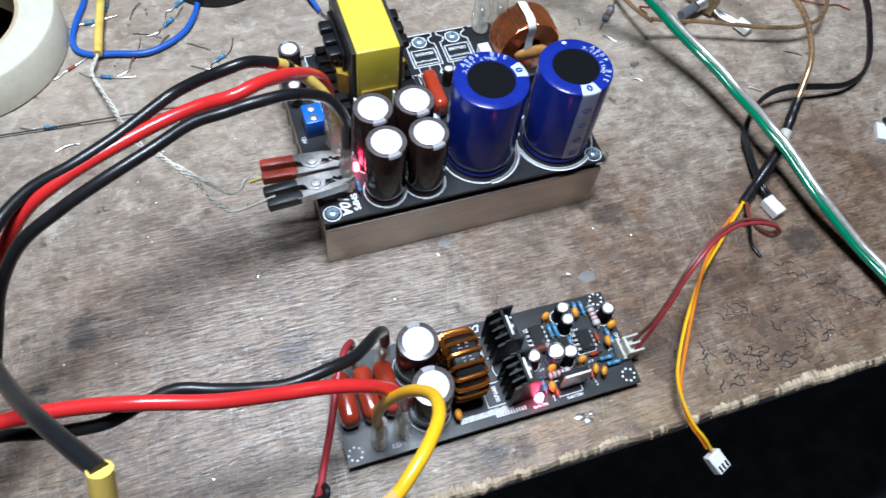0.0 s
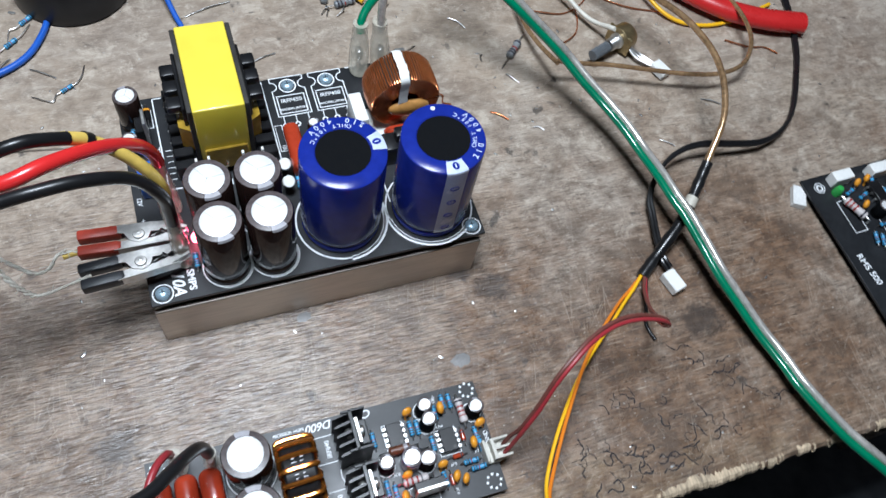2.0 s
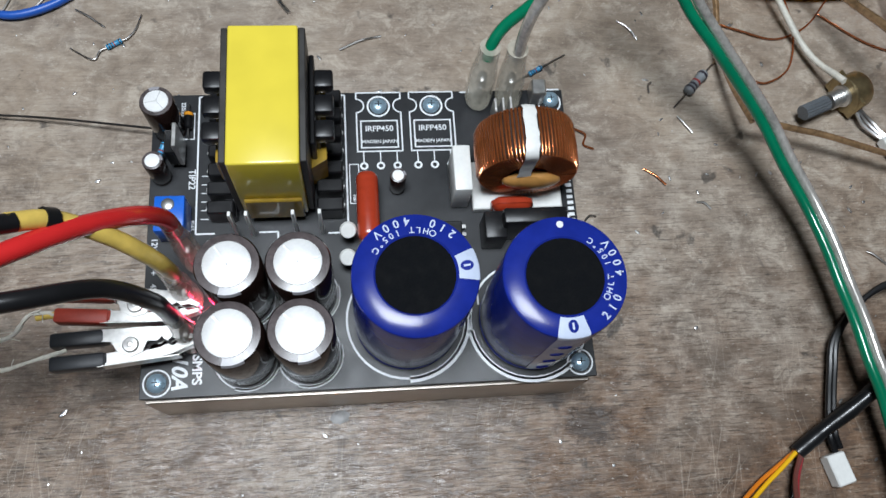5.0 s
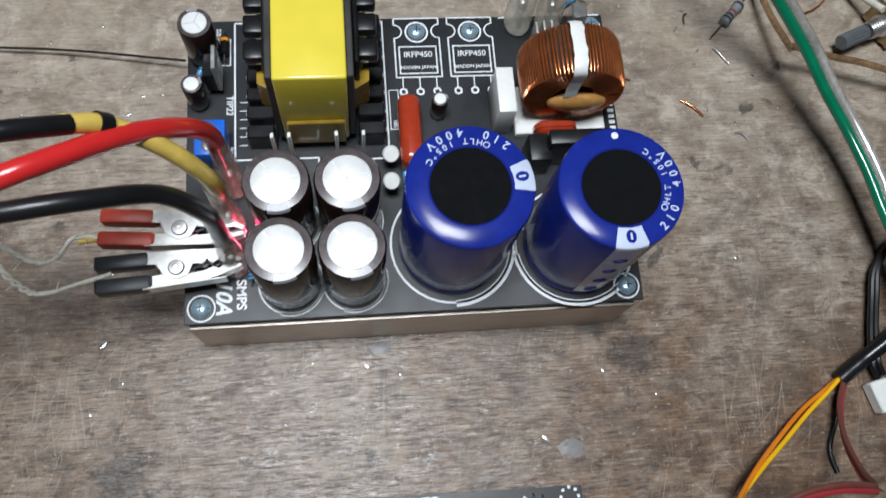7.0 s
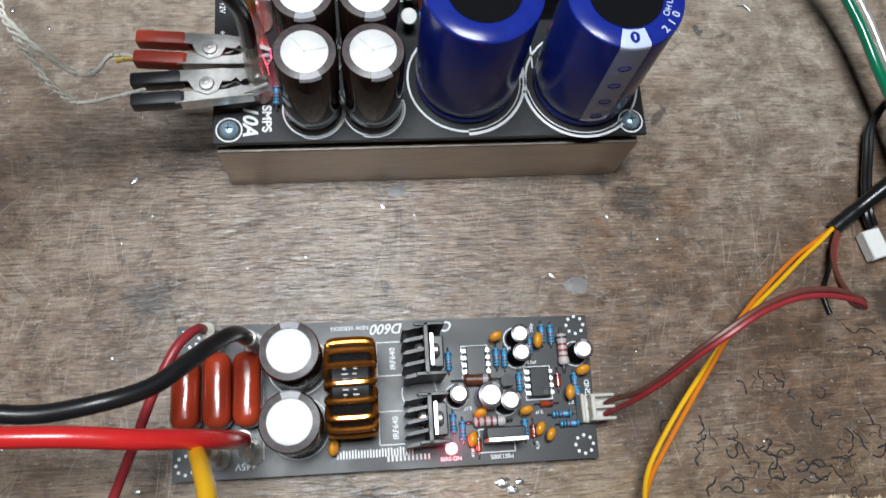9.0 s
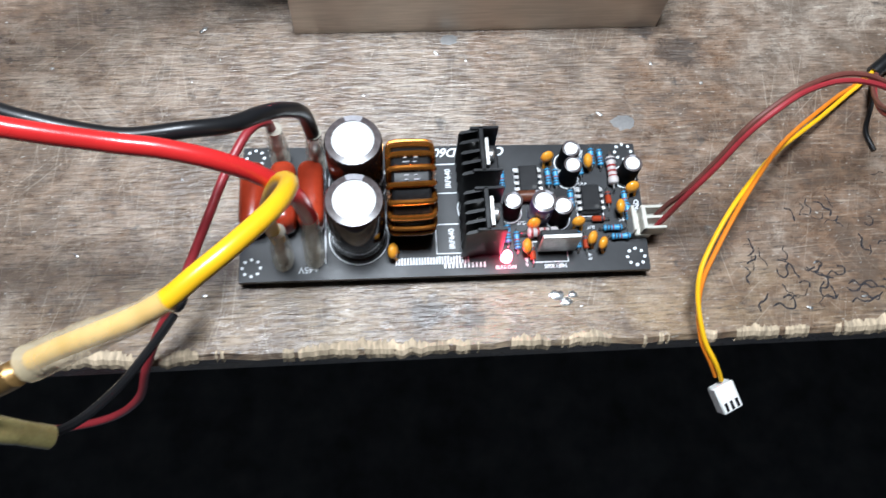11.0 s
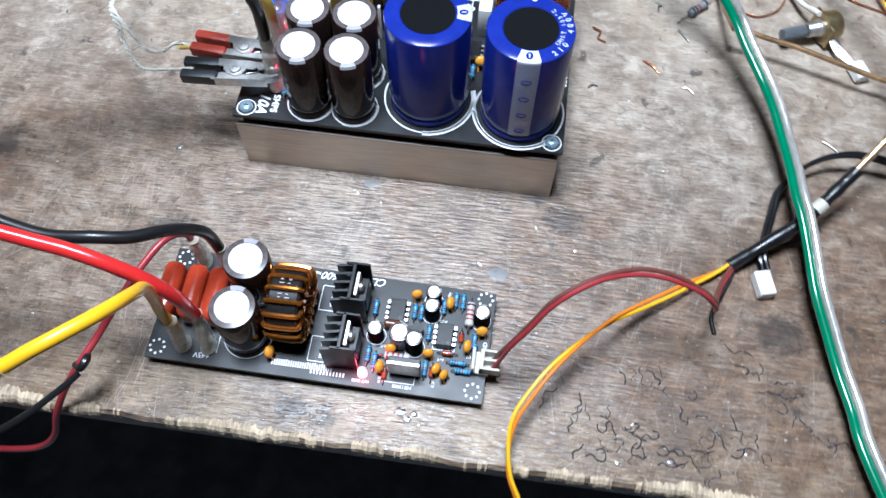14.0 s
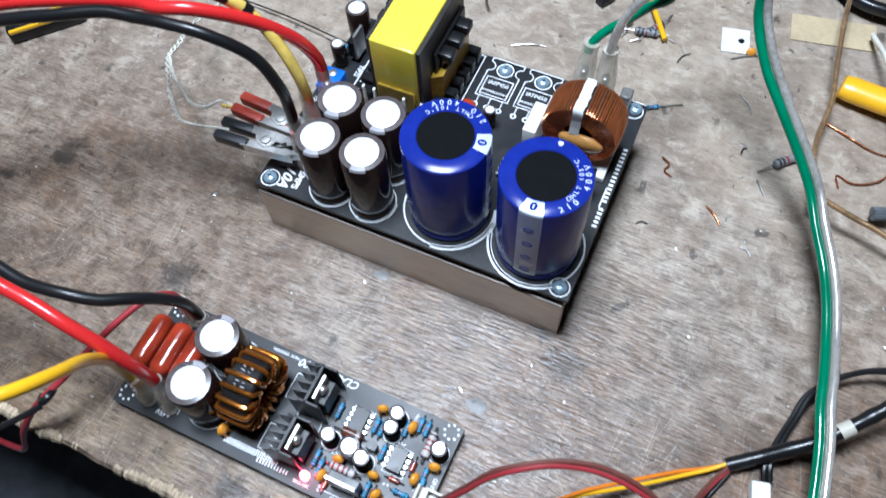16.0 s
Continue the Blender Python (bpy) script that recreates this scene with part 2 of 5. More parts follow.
CLRW = mat("clear_cable_silver_core", (0.56, 0.53, 0.49), 0.22, 0.5, 0.30, 900, 0.25, coat=1.0, aniso=(1, 0.3, 1))
COPW = mat("clear_cable_copper_core", (0.40, 0.25, 0.13), 0.24, 0.55, 0.45, 500, 0.25, coat=0.9)
WHTW = mat("white_thread_wire", (0.66, 0.63, 0.55), 0.6, vary=0.15, scale=800, bump=0.3)
CLEAR = mat("cloudy_clear_sleeve", (0.68, 0.64, 0.53), 0.16, vary=0.2, scale=400, alpha=0.46, coat=0.8)
CREAM = mat("cream_paper_tape", (0.62, 0.585, 0.47), 0.5, vary=0.08, scale=300)
CARD = mat("brown_card", (0.50, 0.40, 0.25), 0.7, vary=0.12, scale=500)
REDGRIP = mat("red_dipped_grip", (0.50, 0.020, 0.020), 0.3, vary=0.08, coat=0.2)
YELGRIP = mat("yellow_dipped_grip", (0.86, 0.46, 0.010), 0.35, vary=0.07, coat=0.2)
TOOL = mat("dark_tool_steel", (0.085, 0.08, 0.078), 0.35, 0.8, 0.25, 700, 0.1)
BRASS = mat("brassy_can", (0.36, 0.28, 0.15), 0.35, 0.85, 0.25, 500, 0.1)
GREYP = mat("grey_shaft_plastic", (0.11, 0.12, 0.13), 0.4, vary=0.15)
CLIPR = mat("red_clip_boot", (0.40, 0.050, 0.028), 0.42, vary=0.12, bump=0.05)
CLIPB = mat("black_clip_boot", (0.022, 0.024, 0.028), 0.42, vary=0.15, bump=0.05)
LEDR = mat("lit_red_led", (0.8, 0.06, 0.09), 0.2, emit=((1.0, 0.10, 0.16), 16.0))
GRNLED = mat("green_led_lens", (0.04, 0.30, 0.06), 0.2, coat=0.4)
WALL = mat("dim_bounce_wall", (0.24, 0.24, 0.235), 0.8, scale=20)
FLOOR = mat("dark_floor", (0.20, 0.215, 0.25), 0.7, vary=0.4, scale=30)
INK = mat("black_ink", (0.022, 0.020, 0.024), 0.7, vary=0.5, scale=700, alpha=0.62)
SCORE = mat("faint_score_line", (0.62, 0.62, 0.61), 0.4, 0.3)
SOLDER = mat("solder_splash", (0.66, 0.66, 0.66), 0.3, 0.9, 0.2, 1500, 0.3)
SCRAP = mat("pale_paper_scrap", (0.72, 0.72, 0.70), 0.5)

# ---- mesh helpers: everything below is written in millimetres ----
MM = 0.001


def link(name, bm, material, smooth=40):
    me = bpy.data.meshes.new(name)
    bmesh.ops.recalc_face_normals(bm, faces=bm.faces)
    bmesh.ops.transform(bm, matrix=Matrix.Scale(MM, 4), verts=bm.verts)
    bm.to_mesh(me)
    bm.free()
    for m in (material if isinstance(material, (list, tuple)) else (material,)):
        me.materials.append(m)
    me.polygons.foreach_set("use_smooth", [True] * len(me.polygons))
    me.set_sharp_from_angle(angle=radians(smooth))
    return new(name, me)


def part(name, bm, material, parent, label="", smooth=40):
    ob = link(name, bm, material, smooth)
    ob.parent = parent
    if label:
        tagged(ob, label)
    return ob


def thing(name, at, label, category, group="", rz=0.0, kind="", rx=0.0, ry=0.0):
    ob = new(name)
    ob.empty_display_size = 0.01
    ob.matrix_world = pose(at[0] * MM, at[1] * MM, at[2] * MM, rx, ry, rz)
    return tagged(ob, label, category, group, kind)


def BM():
    return bmesh.new()


def box(bm, c, s, bevel=0.0, seg=2, rz=0.0, m=None, taper=0.0):
    r = bmesh.ops.create_cube(bm, size=1.0)
    vs = r["verts"]
    for v in vs:
        k = 1 - taper if v.co.z > 0 else 1
        v.co = Vector((v.co.x * s[0] * k, v.co.y * s[1] * k, v.co.z * s[2]))
    if bevel:
        es = {e for v in vs for e in v.link_edges}
        g = bmesh.ops.bevel(bm, geom=list(es), offset=bevel, segments=seg, affect="EDGES", profile=0.5)
        vs = list({v for f in g["faces"] for v in f.verts} | {v for v in vs if v.is_valid})
    mm = Matrix.Translation(c) @ Matrix.Rotation(radians(rz), 4, "Z")
    if m is not None:
        mm = mm @ m
    bmesh.ops.transform(bm, matrix=mm, verts=vs)
    return vs


def lathe(bm, prof, seg=32, at=(0, 0, 0), m=None, mi=None):
    """Turns a profile of (radius, height) round z. Ends are closed where the radius is above zero."""
    rings = []
    mt = Matrix.Translation(at) @ (m if m is not None else Matrix())
    for r, z in prof:
        if r < 1e-6:
            rings.append([bm.verts.new(mt @ Vector((0, 0, z)))])
        else:
            rings.append([bm.verts.new(mt @ Vector((r * math.cos(2 * math.pi * i / seg), r * math.sin(2 * math.pi * i / seg), z))) for i in range(seg)])
    for k in range(len(rings) - 1):
        a, b = rings[k], rings[k + 1]
        for i in range(seg):
            j = (i + 1) % seg
            if len(a) == 1 and len(b) == 1:
                continue
            f = bm.faces.new([a[0], b[j], b[i]] if len(a) == 1 else [a[i], a[j], b[0]] if len(b) == 1 else [a[i], a[j], b[j], b[i]])
            if mi:
                f.material_index = mi[k]
    for g in (rings[0], rings[-1]):
        if len(g) > 2:
            bm.faces.new(g)


def smooth_line(pts, step=6):
    p = [Vector(q) for q in pts]
    if len(p) < 3:
        return p
    p = [2 * p[0] - p[1]] + p + [2 * p[-1] - p[-2]]
    out = []
    for i in range(1, len(p) - 2):
        a, b, c, d = p[i - 1:i + 3]
        for k in range(step):
            u = k / step
            out.append(0.5 * (2 * b + (c - a) * u + (2 * a - 5 * b + 4 * c - d) * u * u + (3 * b - a - 3 * c + d) * u ** 3))
    return out + [p[-2]]


def sweep(bm, line, r, seg=10, closed=False, flat=1.0, wob=0.0):
    """A tube along a line of points; r is one radius, or one for each point."""
    n = len(line)
    tang = []
    for i in range(n):
        a = line[(i - 1) % n] if closed else line[max(i - 1, 0)]
        b = line[(i + 1) % n] if closed else line[min(i + 1, n - 1)]
        t = b - a
        tang.append(t.normalized() if t.length > 1e-9 else Vector((0, 0, 1)))
    up = Vector((0, 0, 1)) if abs(tang[0].z) < 0.9 else Vector((1, 0, 0))
    nor = (up - tang[0] * up.dot(tang[0])).normalized()
    rings = []
    for i in range(n):
        nor = (nor - tang[i] * nor.dot(tang[i])).normalized()
        bi = tang[i].cross(nor)
        rad = r[i] if isinstance(r, (list, tuple)) else r
        if wob:
            rad *= 1 + wob * noise.noise(line[i] * 0.25)
        rings.append([bm.verts.new(line[i] + rad * (math.cos(2 * math.pi * k / seg) * nor * flat + math.sin(2 * math.pi * k / seg) * bi)) for k in range(seg)])
    for i in range(n if closed else n - 1):
        a, b = rings[i], rings[(i + 1) % n]
        for k in range(seg):
            bm.faces.new([a[k], a[(k + 1) % seg], b[(k + 1) % seg], b[k]])
    if not closed:
        bm.faces.new(rings[0][::-1])
        bm.faces.new(rings[-1])


def tube(bm, pts, r, seg=10, step=6, flat=1.0, wob=0.0):
    sweep(bm, smooth_line(pts, step), r, seg, False, flat, wob)


def plate(bm, outline, z0, z1):
    """A flat plate with the given outline."""
    a = [bm.verts.new((x, y, z0)) for x, y in outline]
    b = [bm.verts.new((x, y, z1)) for x, y in outline]
    bm.faces.new(a[::-1])
    bm.faces.new(b)
    n = len(a)
    for i in range(n):
        bm.faces.new([a[i], a[(i + 1) % n], b[(i + 1) % n], b[i]])


def ring(bm, x, y, r0, r1, z, a0=0.0, a1=360.0, h=0.06):
    n = max(6, int(abs(a1 - a0) / 9))
    pts = [(math.cos(radians(a0 + (a1 - a0) * i / n)), math.sin(radians(a0 + (a1 - a0) * i / n))) for i in range(n + 1)]
    for i in range(n):
        (c0, s0), (c1, s1) = pts[i], pts[i + 1]
        q = [bm.verts.new((x + r * c, y + r * s, z + h)) for r, c, s in ((r0, c0, s0), (r1, c0, s0), (r1, c1, s1), (r0, c1, s1))]
        bm.faces.new(q)


def stroke(bm, x0, y0, x1, y1, w, z, h=0.06):
    d = Vector((x1 - x0, y1 - y0))
    o = Vector((-d.y, d.x)).normalized() * w / 2
    bm.faces.new([bm.verts.new((x, y, z + h)) for x, y in ((x0 + o.x, y0 + o.y), (x0 - o.x, y0 - o.y), (x1 - o.x, y1 - o.y), (x1 + o.x, y1 + o.y))])


def frame_line(bm, x0, y0, x1, y1, w, z):
    for a, b, c, d in ((x0 - w / 2, y0, x1 + w / 2, y0), (x0 - w / 2, y1, x1 + w / 2, y1), (x0, y0 + w / 2, x0, y1 - w / 2), (x1, y0 + w / 2, x1, y1 - w / 2)):
        stroke(bm, a, b, c, d, w, z)


def lettering(text, size, x, y, z, rz, parent, material=None, name="printed_text", m=None, width=1.0):
    """Printed letters as a thin flat mesh under their thing, in millimetres."""
    cu = bpy.data.curves.new(name, "FONT")
    cu.body, cu.size, cu.align_x, cu.align_y = text, size, "CENTER", "CENTER"
    cu.offset = size * (0.030 if text in ("10A", "SMPS") else 0.018)
    cu.shear = 0.3 if text in ("10A", "D600", "CLASS") else 0.0
    tmp = new(name, cu)
    dg = bpy.context.evaluated_depsgraph_get()
    me = bpy.data.meshes.new_from_object(tmp.evaluated_get(dg))
    bpy.data.objects.remove(tmp)
    t = Matrix.Scale(MM, 4) @ (m if m is not None else Matrix.Translation((x, y, z)) @ Matrix.Rotation(radians(rz), 4, "Z")) @ Matrix.Diagonal((width, 1, 1, 1))
    me.transform(t)
    me.materials.clear()
    me.materials.append(material or SILK)
    ob = new(name, me)
    ob.parent = parent
    return ob


rng = random.Random(7)

# ---- the bench, floor and an unseen closed room ----
def bench():
    bm = BM()
    x0, x1, yb, n = -700, 900, 700, 320
    edge = []
    for i in range(n + 1):
        x = x0 + (x1 - x0) * i / n
        edge.append((x, -128.5 + 1.6 * noise.noise(Vector((x * 0.05, 3, 0))) + 0.9 * noise.noise(Vector((x * 0.31, 9, 0)))))
    top = [bm.verts.new((x, y + 1.2, 0)) for x, y in edge]
    mid = [bm.verts.new((x, y - 0.3, -1.8)) for x, y in edge]
    low = [bm.verts.new((x, -127.5, -18)) for x, y in edge]
    back_t = [bm.verts.new((x0, yb, 0)), bm.verts.new((x1, yb, 0))]
    back_b = [bm.verts.new((x0, yb, -18)), bm.verts.new((x1, yb, -18))]
    bm.faces.new(top + [back_t[1], back_t[0]])
    bm.faces.new(low[::-1] + [back_b[0], back_b[1]])
    for a, b in ((top, mid), (mid, low)):
        for i in range(n):
            bm.faces.new([a[i], b[i], b[i + 1], a[i + 1]])
    bm.faces.new([back_t[0], back_t[1], back_b[1], back_b[0]])
    bm.faces.new([top[0], back_t[0], back_b[0], low[0], mid[0]])
    bm.faces.new([top[-1], mid[-1], low[-1], back_b[1], back_t[1]])
    t = thing("workbench", (0, 0, 0), "old worn plywood workbench with stains, scratches and a splintered edge", "workbench")
    part("tabletop", bm, WOOD, t, smooth=25)
    # pale torn fibres along the broken edge: a ragged layer that dips over the corner
    bm = BM()
    r = random.Random(3)
    prev, x = None, -320.0
    while x < 460:
        y = -128.5 + 1.6 * noise.noise(Vector((x * 0.05, 3, 0))) + 0.9 * noise.noise(Vector((x * 0.31, 9, 0)))
        h = 1.2 + 3.4 * noise.noise(Vector((x * 0.022, 5, 0))) + 2.2 * noise.noise(Vector((x * 0.09, 7, 0))) + 1.1 * noise.noise(Vector((x * 0.7, 2, 0))) + r.uniform(-.7, .7)
        if h > 0.5:
            lift = .14 + .12 * noise.noise(Vector((x * 1.1, 4, 0)))
            row = [bm.verts.new((x + r.uniform(-.12, .12), y + a, z)) for a, z in ((1.4 + h, -.06), (1.2 + h * .82, lift * .7), (1.2 + h * .4, lift), (1.0, .1), (-.35, -.9 - r.uniform(0, .5)), (-.75 - r.uniform(0, .5), -2.6 - r.uniform(0, 1.2)), (.6, -4.2))]
            if prev:
                for k in range(6):
                    bm.faces.new([prev[k], prev[k + 1], row[k + 1], row[k]])
            prev = row
        else:
            prev = None
        x += r.uniform(.35, .75)
    tagged(part("splintered_edge", bm, RAW, t, "pale torn wood along the front edge", 20), kind="stuff")
    for lx in (-640, 840):
        for ly in (-70, 640):
            bm = BM()
            box(bm, (lx, ly, -384), (60, 60, 732), 3)
            part("leg", bm, WOOD, t)
    return t


BENCH = bench()


def slab(name, c, s, material, kind="structure"):
    bm = BM()
    box(bm, c, s)
    return tagged(link(name, bm, material), kind=kind)


slab("floor", (100, 0, -760), (4200, 4200, 20), FLOOR)
# unseen ceiling and walls, added to close the place and bounce fill light
slab("bounce_ceiling", (100, 0, 1760), (4200, 4200, 20), WALL)
slab("bounce_wall_north", (100, 2090, 500), (4160, 20, 2500), WALL)
slab("bounce_wall_south", (100, -2090, 500), (4160, 20, 2500), WALL)
slab("bounce_wall_east", (2190, 0, 500), (20, 4160, 2500), WALL)
slab("bounce_wall_west", (-1990, 0, 500), (20, 4160, 2500), WALL)


# ---- shared components ----
def screw(parent, x, y, z, r=3.0):
    bm = BM()
    lathe(bm, [(r, 0), (r, .7), (r * .8, 1.5), (r * .35, 1.9), (0, 1.95)], 20, (x, y, z))
    s = part("screw", bm, ZINC, parent, "blue zinc cross-head screw")
    bm = BM()
    box(bm, (x, y, z + 1.87), (r * .8, .32, .2))
    box(bm, (x, y, z + 1.88), (.32, r * .8, .2))
    part("cross_slot", bm, BLACKP, s)


def snap_cap(parent, x, y, z, turn):
    """Big blue capacitor: ribbed sleeve, black disc on top, pale stripe with ovals."""
    bm = BM()
    lathe(bm, [(15, 0), (16.3, .6), (16.5, 1.5), (16.5, 3.6), (15.95, 4.3), (16.55, 5.1), (16.7, 8), (16.7, 48.9), (16.5, 49.6), (15.9, 49.98), (10.9, 50.12), (10.4, 49.7)], 64)
    cap = part("capacitor", bm, BLUE, parent, "large glossy blue capacitor with a black disc on top")
    cap.location = (x * MM, y * MM, z * MM)
    bm = BM()
    lathe(bm, [(10.45, 49.3), (10.45, 49.85), (0, 49.9)], 48)
    part("top_disc", bm, DISC, cap, "black disc")
    bm = BM()
    n, a = 10, 15
    prof = [(16.82, 5.3), (16.84, 48.9), (16.62, 49.68), (15.95, 50.1), (11.2, 50.22)]
    rows = []
    for r, h in prof:
        ww = a * (1 if r > 16.2 else 1.05)
        rows.append([bm.verts.new((r * math.cos(radians(turn - ww + 2 * ww * i / n)), r * math.sin(radians(turn - ww + 2 * ww * i / n)), h)) for i in range(n + 1)])
    for k in range(len(prof) - 1):
        for i in range(n):
            f = bm.faces.new([rows[k][i], rows[k][i + 1], rows[k + 1][i + 1], rows[k + 1][i]])
            # same print: shaded colour down the side, lighter one over the top
            f.material_index = 1 if k else 0
    part("minus_stripe", bm, [STRIPE, PALE], cap, "pale printed minus stripe")
    for h in (9, 19, 29, 39):
        bm = BM()
        pts = []
        for i in range(16):
            u = 2 * math.pi * i / 16
            aa = radians(turn) + 1.9 * math.cos(u) / 16.9
            pts.append(Vector((16.94 * math.cos(aa), 16.94 * math.sin(aa), h + 1.15 * math.sin(u))))
        sweep(bm, pts, .16, 5, True)
        part("oval_mark", bm, BLUE, cap)
    c, s = math.cos(radians(turn)), math.sin(radians(turn))
    bm = BM()
    rim = [bm.verts.new((13.5 * c - s * 1.35 * math.cos(2 * math.pi * i / 20) + c * 1.75 * math.sin(2 * math.pi * i / 20), 13.5 * s + c * 1.35 * math.cos(2 * math.pi * i / 20) + s * 1.75 * math.sin(2 * math.pi * i / 20), 50.26)) for i in range(20)]
    bm.faces.new(rim)
    mark = part("oval_mark", bm, BLUE, cap)
    bm = BM()
    stroke(bm, 12.6 * c, 12.6 * s, 14.4 * c, 14.4 * s, .55, 50.24)
    part("minus_bar", bm, PALE, mark)
    return cap


def rim_text(cap, words, a_mid, r, size, z, spread):
    """Letters set round the rim of a cap top, reading from outside the centre."""
    n = len(words)
    for i, ch in enumerate(words):
        if ch == " ":
            continue
        a = a_mid + spread * (i - (n - 1) / 2)
        lettering(ch, size, r * math.cos(radians(a)), r * math.sin(radians(a)), z, a + 90, cap, PALE, "rim_letter")


def elco(parent, x, y, z, r, h, sleeve, turn=0.0, name="capacitor", label="", vent=True):
    bm = BM()
    rr = r * 0.725
    lathe(bm, [(r * .93, 0), (r, h * .02), (r, h * .07), (r * .955, h * .10), (r, h * .13), (r, h - r * .14), (r * .95, h - r * .03), (rr * 1.02, h + .02), (rr, h - .2)], 40,
          mi=[0, 0, 0, 0, 0, 0, 1, 1, 1])
    c = part(name, bm, [sleeve, RIM], parent, label)
    c.location = (x * MM, y * MM, z * MM)
    bm = BM()
    lathe(bm, [(rr, h - .5), (rr, h - .15), (rr * .96, h), (0, h + .04)], 32)
    top = part("can_top", bm, CAN, c, "bright bare metal top")
    if vent:
        bm = BM()
        for k in range(3):
            a = radians(turn + 90 + 120 * k)
            stroke(bm, 0, 0, rr * .93 * math.cos(a), rr * .93 * math.sin(a), r * .05, h + .03)
        part("vent_score", bm, SCORE, top)
    bm = BM()
    a0 = turn - 20
    prof = [(r * 1.004, h * .12), (r * 1.004, h - r * .14), (r * .955, h - r * .02), (rr * 1.02, h + .05)]
    rows = [[bm.verts.new((q * math.cos(radians(a0 + 40 * i / 6)), q * math.sin(radians(a0 + 40 * i / 6)), w)) for i in range(7)] for q, w in prof[1:]]
    for k in (0, 1):
        for i in range(6):
            bm.faces.new([rows[k][i], rows[k][i + 1], rows[k + 1][i + 1], rows[k + 1][i]])
    part("sleeve_mark", bm, RIMMARK, c)
    return c


def along(p0, p1):
    """A pose that lays the z axis along p0 to p1, centred between them."""
    a, b = Vector(p0), Vector(p1)
    return Matrix.Translation((a + b) / 2) @ (b - a).to_track_quat("Z", "Y").to_matrix().to_4x4()


RES_PROF = ((.55, -3.2), (.95, -3.0), (1.15, -2.5), (1.1, -1.8), (.95, -1.5), (.95, 1.5), (1.1, 1.8), (1.15, 2.5), (.95, 3.0), (.55, 3.2))


def resistor(parent, x, y, z, rz, body=None, k=1.0, bands=(BAND, BAND, BANDR, BAND), leads=True, pos=(-2.2, -1.1, 0, 2.2), name="resistor"):
    m = Matrix.Rotation(radians(rz), 4, "Z") @ Matrix.Rotation(radians(90), 4, "Y")
    bm = BM()
    lathe(bm, [(r * k, h * k) for r, h in RES_PROF], 12, m=m)
    o = part(name, bm, body or RESB, parent)
    o.location = (x * MM, y * MM, z * MM)
    for b, q in zip(bands, pos):
        bm = BM()
        rr = (1.17 if abs(q) > 1.6 else .985) * k
        lathe(bm, [(rr, (q - .24) * k), (rr, (q + .24) * k)], 12, m=m)
        part("colour_band", bm, b, o)
    if leads:
        bm = BM()
        d = Vector((math.cos(radians(rz)), math.sin(radians(rz)), 0))
        for s in (-1, 1):
            tube(bm, [d * s * 3 * k, d * s * 4.0 * k, d * s * 4.4 * k + Vector((0, 0, -.6)), d * s * 4.4 * k + Vector((0, 0, -1.6 * k))], .28 * k, 6, 3)
        part("lead", bm, TIN, o)
    return o


def drop_cap(parent, x, y, z, rz, k=1.0):
    bm = BM()
    bmesh.ops.create_uvsphere(bm, u_segments=14, v_segments=10, radius=1)
    for v in bm.verts:
        v.co = Vector((v.co.x * 2.5 * k, v.co.y * 1.5 * k, v.co.z * 2.4 * k))
    o = part("drop_capacitor", bm, TANT, parent, "small orange epoxy-dipped capacitor")
    o.location, o.rotation_euler = (x * MM, y * MM, z * MM), (radians(-18), 0, radians(rz))
    bm = BM()
    for s in (-1, 1):
        tube(bm, [(s * 1.2, 0, -1.8), (s * 1.3, 0, -3.2), (s * 1.3, 0, -5.0)], .5, 6, 3)
    part("lead", bm, TANT, o)
    return o


def diode(parent, x, y, z, rz, body, band, k=1.0):
    m = Matrix.Rotation(radians(rz), 4, "Z") @ Matrix.Rotation(radians(90), 4, "Y")
    bm = BM()
    lathe(bm, [(.6 * k, -2 * k), (.95 * k, -1.7 * k), (.95 * k, 1.7 * k), (.6 * k, 2 * k)], 12, m=m)
    o = part("diode", bm, body, parent)
    o.location = (x * MM, y * MM, z * MM)
    bm = BM()
    lathe(bm, [(.98 * k, .8 * k), (.98 * k, 1.5 * k)], 12, m=m)
    part("cathode_band", bm, band, o)
    bm = BM()
    d = Vector((math.cos(radians(rz)), math.sin(radians(rz)), 0))
    for s in (-1, 1):
        tube(bm, [d * s * 1.9 * k, d * s * 3.4 * k, d * s * 3.8 * k + Vector((0, 0, -1.4))], .27, 6, 3)
    part("lead", bm, TIN, o)
    return o


def chip(parent, x, y, z, lx, ly):
    bm = BM()
    box(bm, (0, 0, 2.2), (lx * .72, ly, 3.2), .3, 1)
    o = part("chip", bm, BLACKP, parent, "black eight-pin chip")
    o.location = (x * MM, y * MM, z * MM)
    for s in (-1, 1):
        for i in range(4):
            bm = BM()
            yy = (i - 1.5) * ly / 4.2
            box(bm, (s * lx * .42, yy, 2.2), (1.6, 1.2, .3))
            box(bm, (s * (lx * .42 + .75), yy, .9), (.3, .8, 2.8))
            part("pin", bm, TIN, o)
    bm = BM()
    ring(bm, lx * .18, -ly * .36, 0.0, .7, 3.8)
    part("pin_mark", bm, FERRITE, o)
    return o


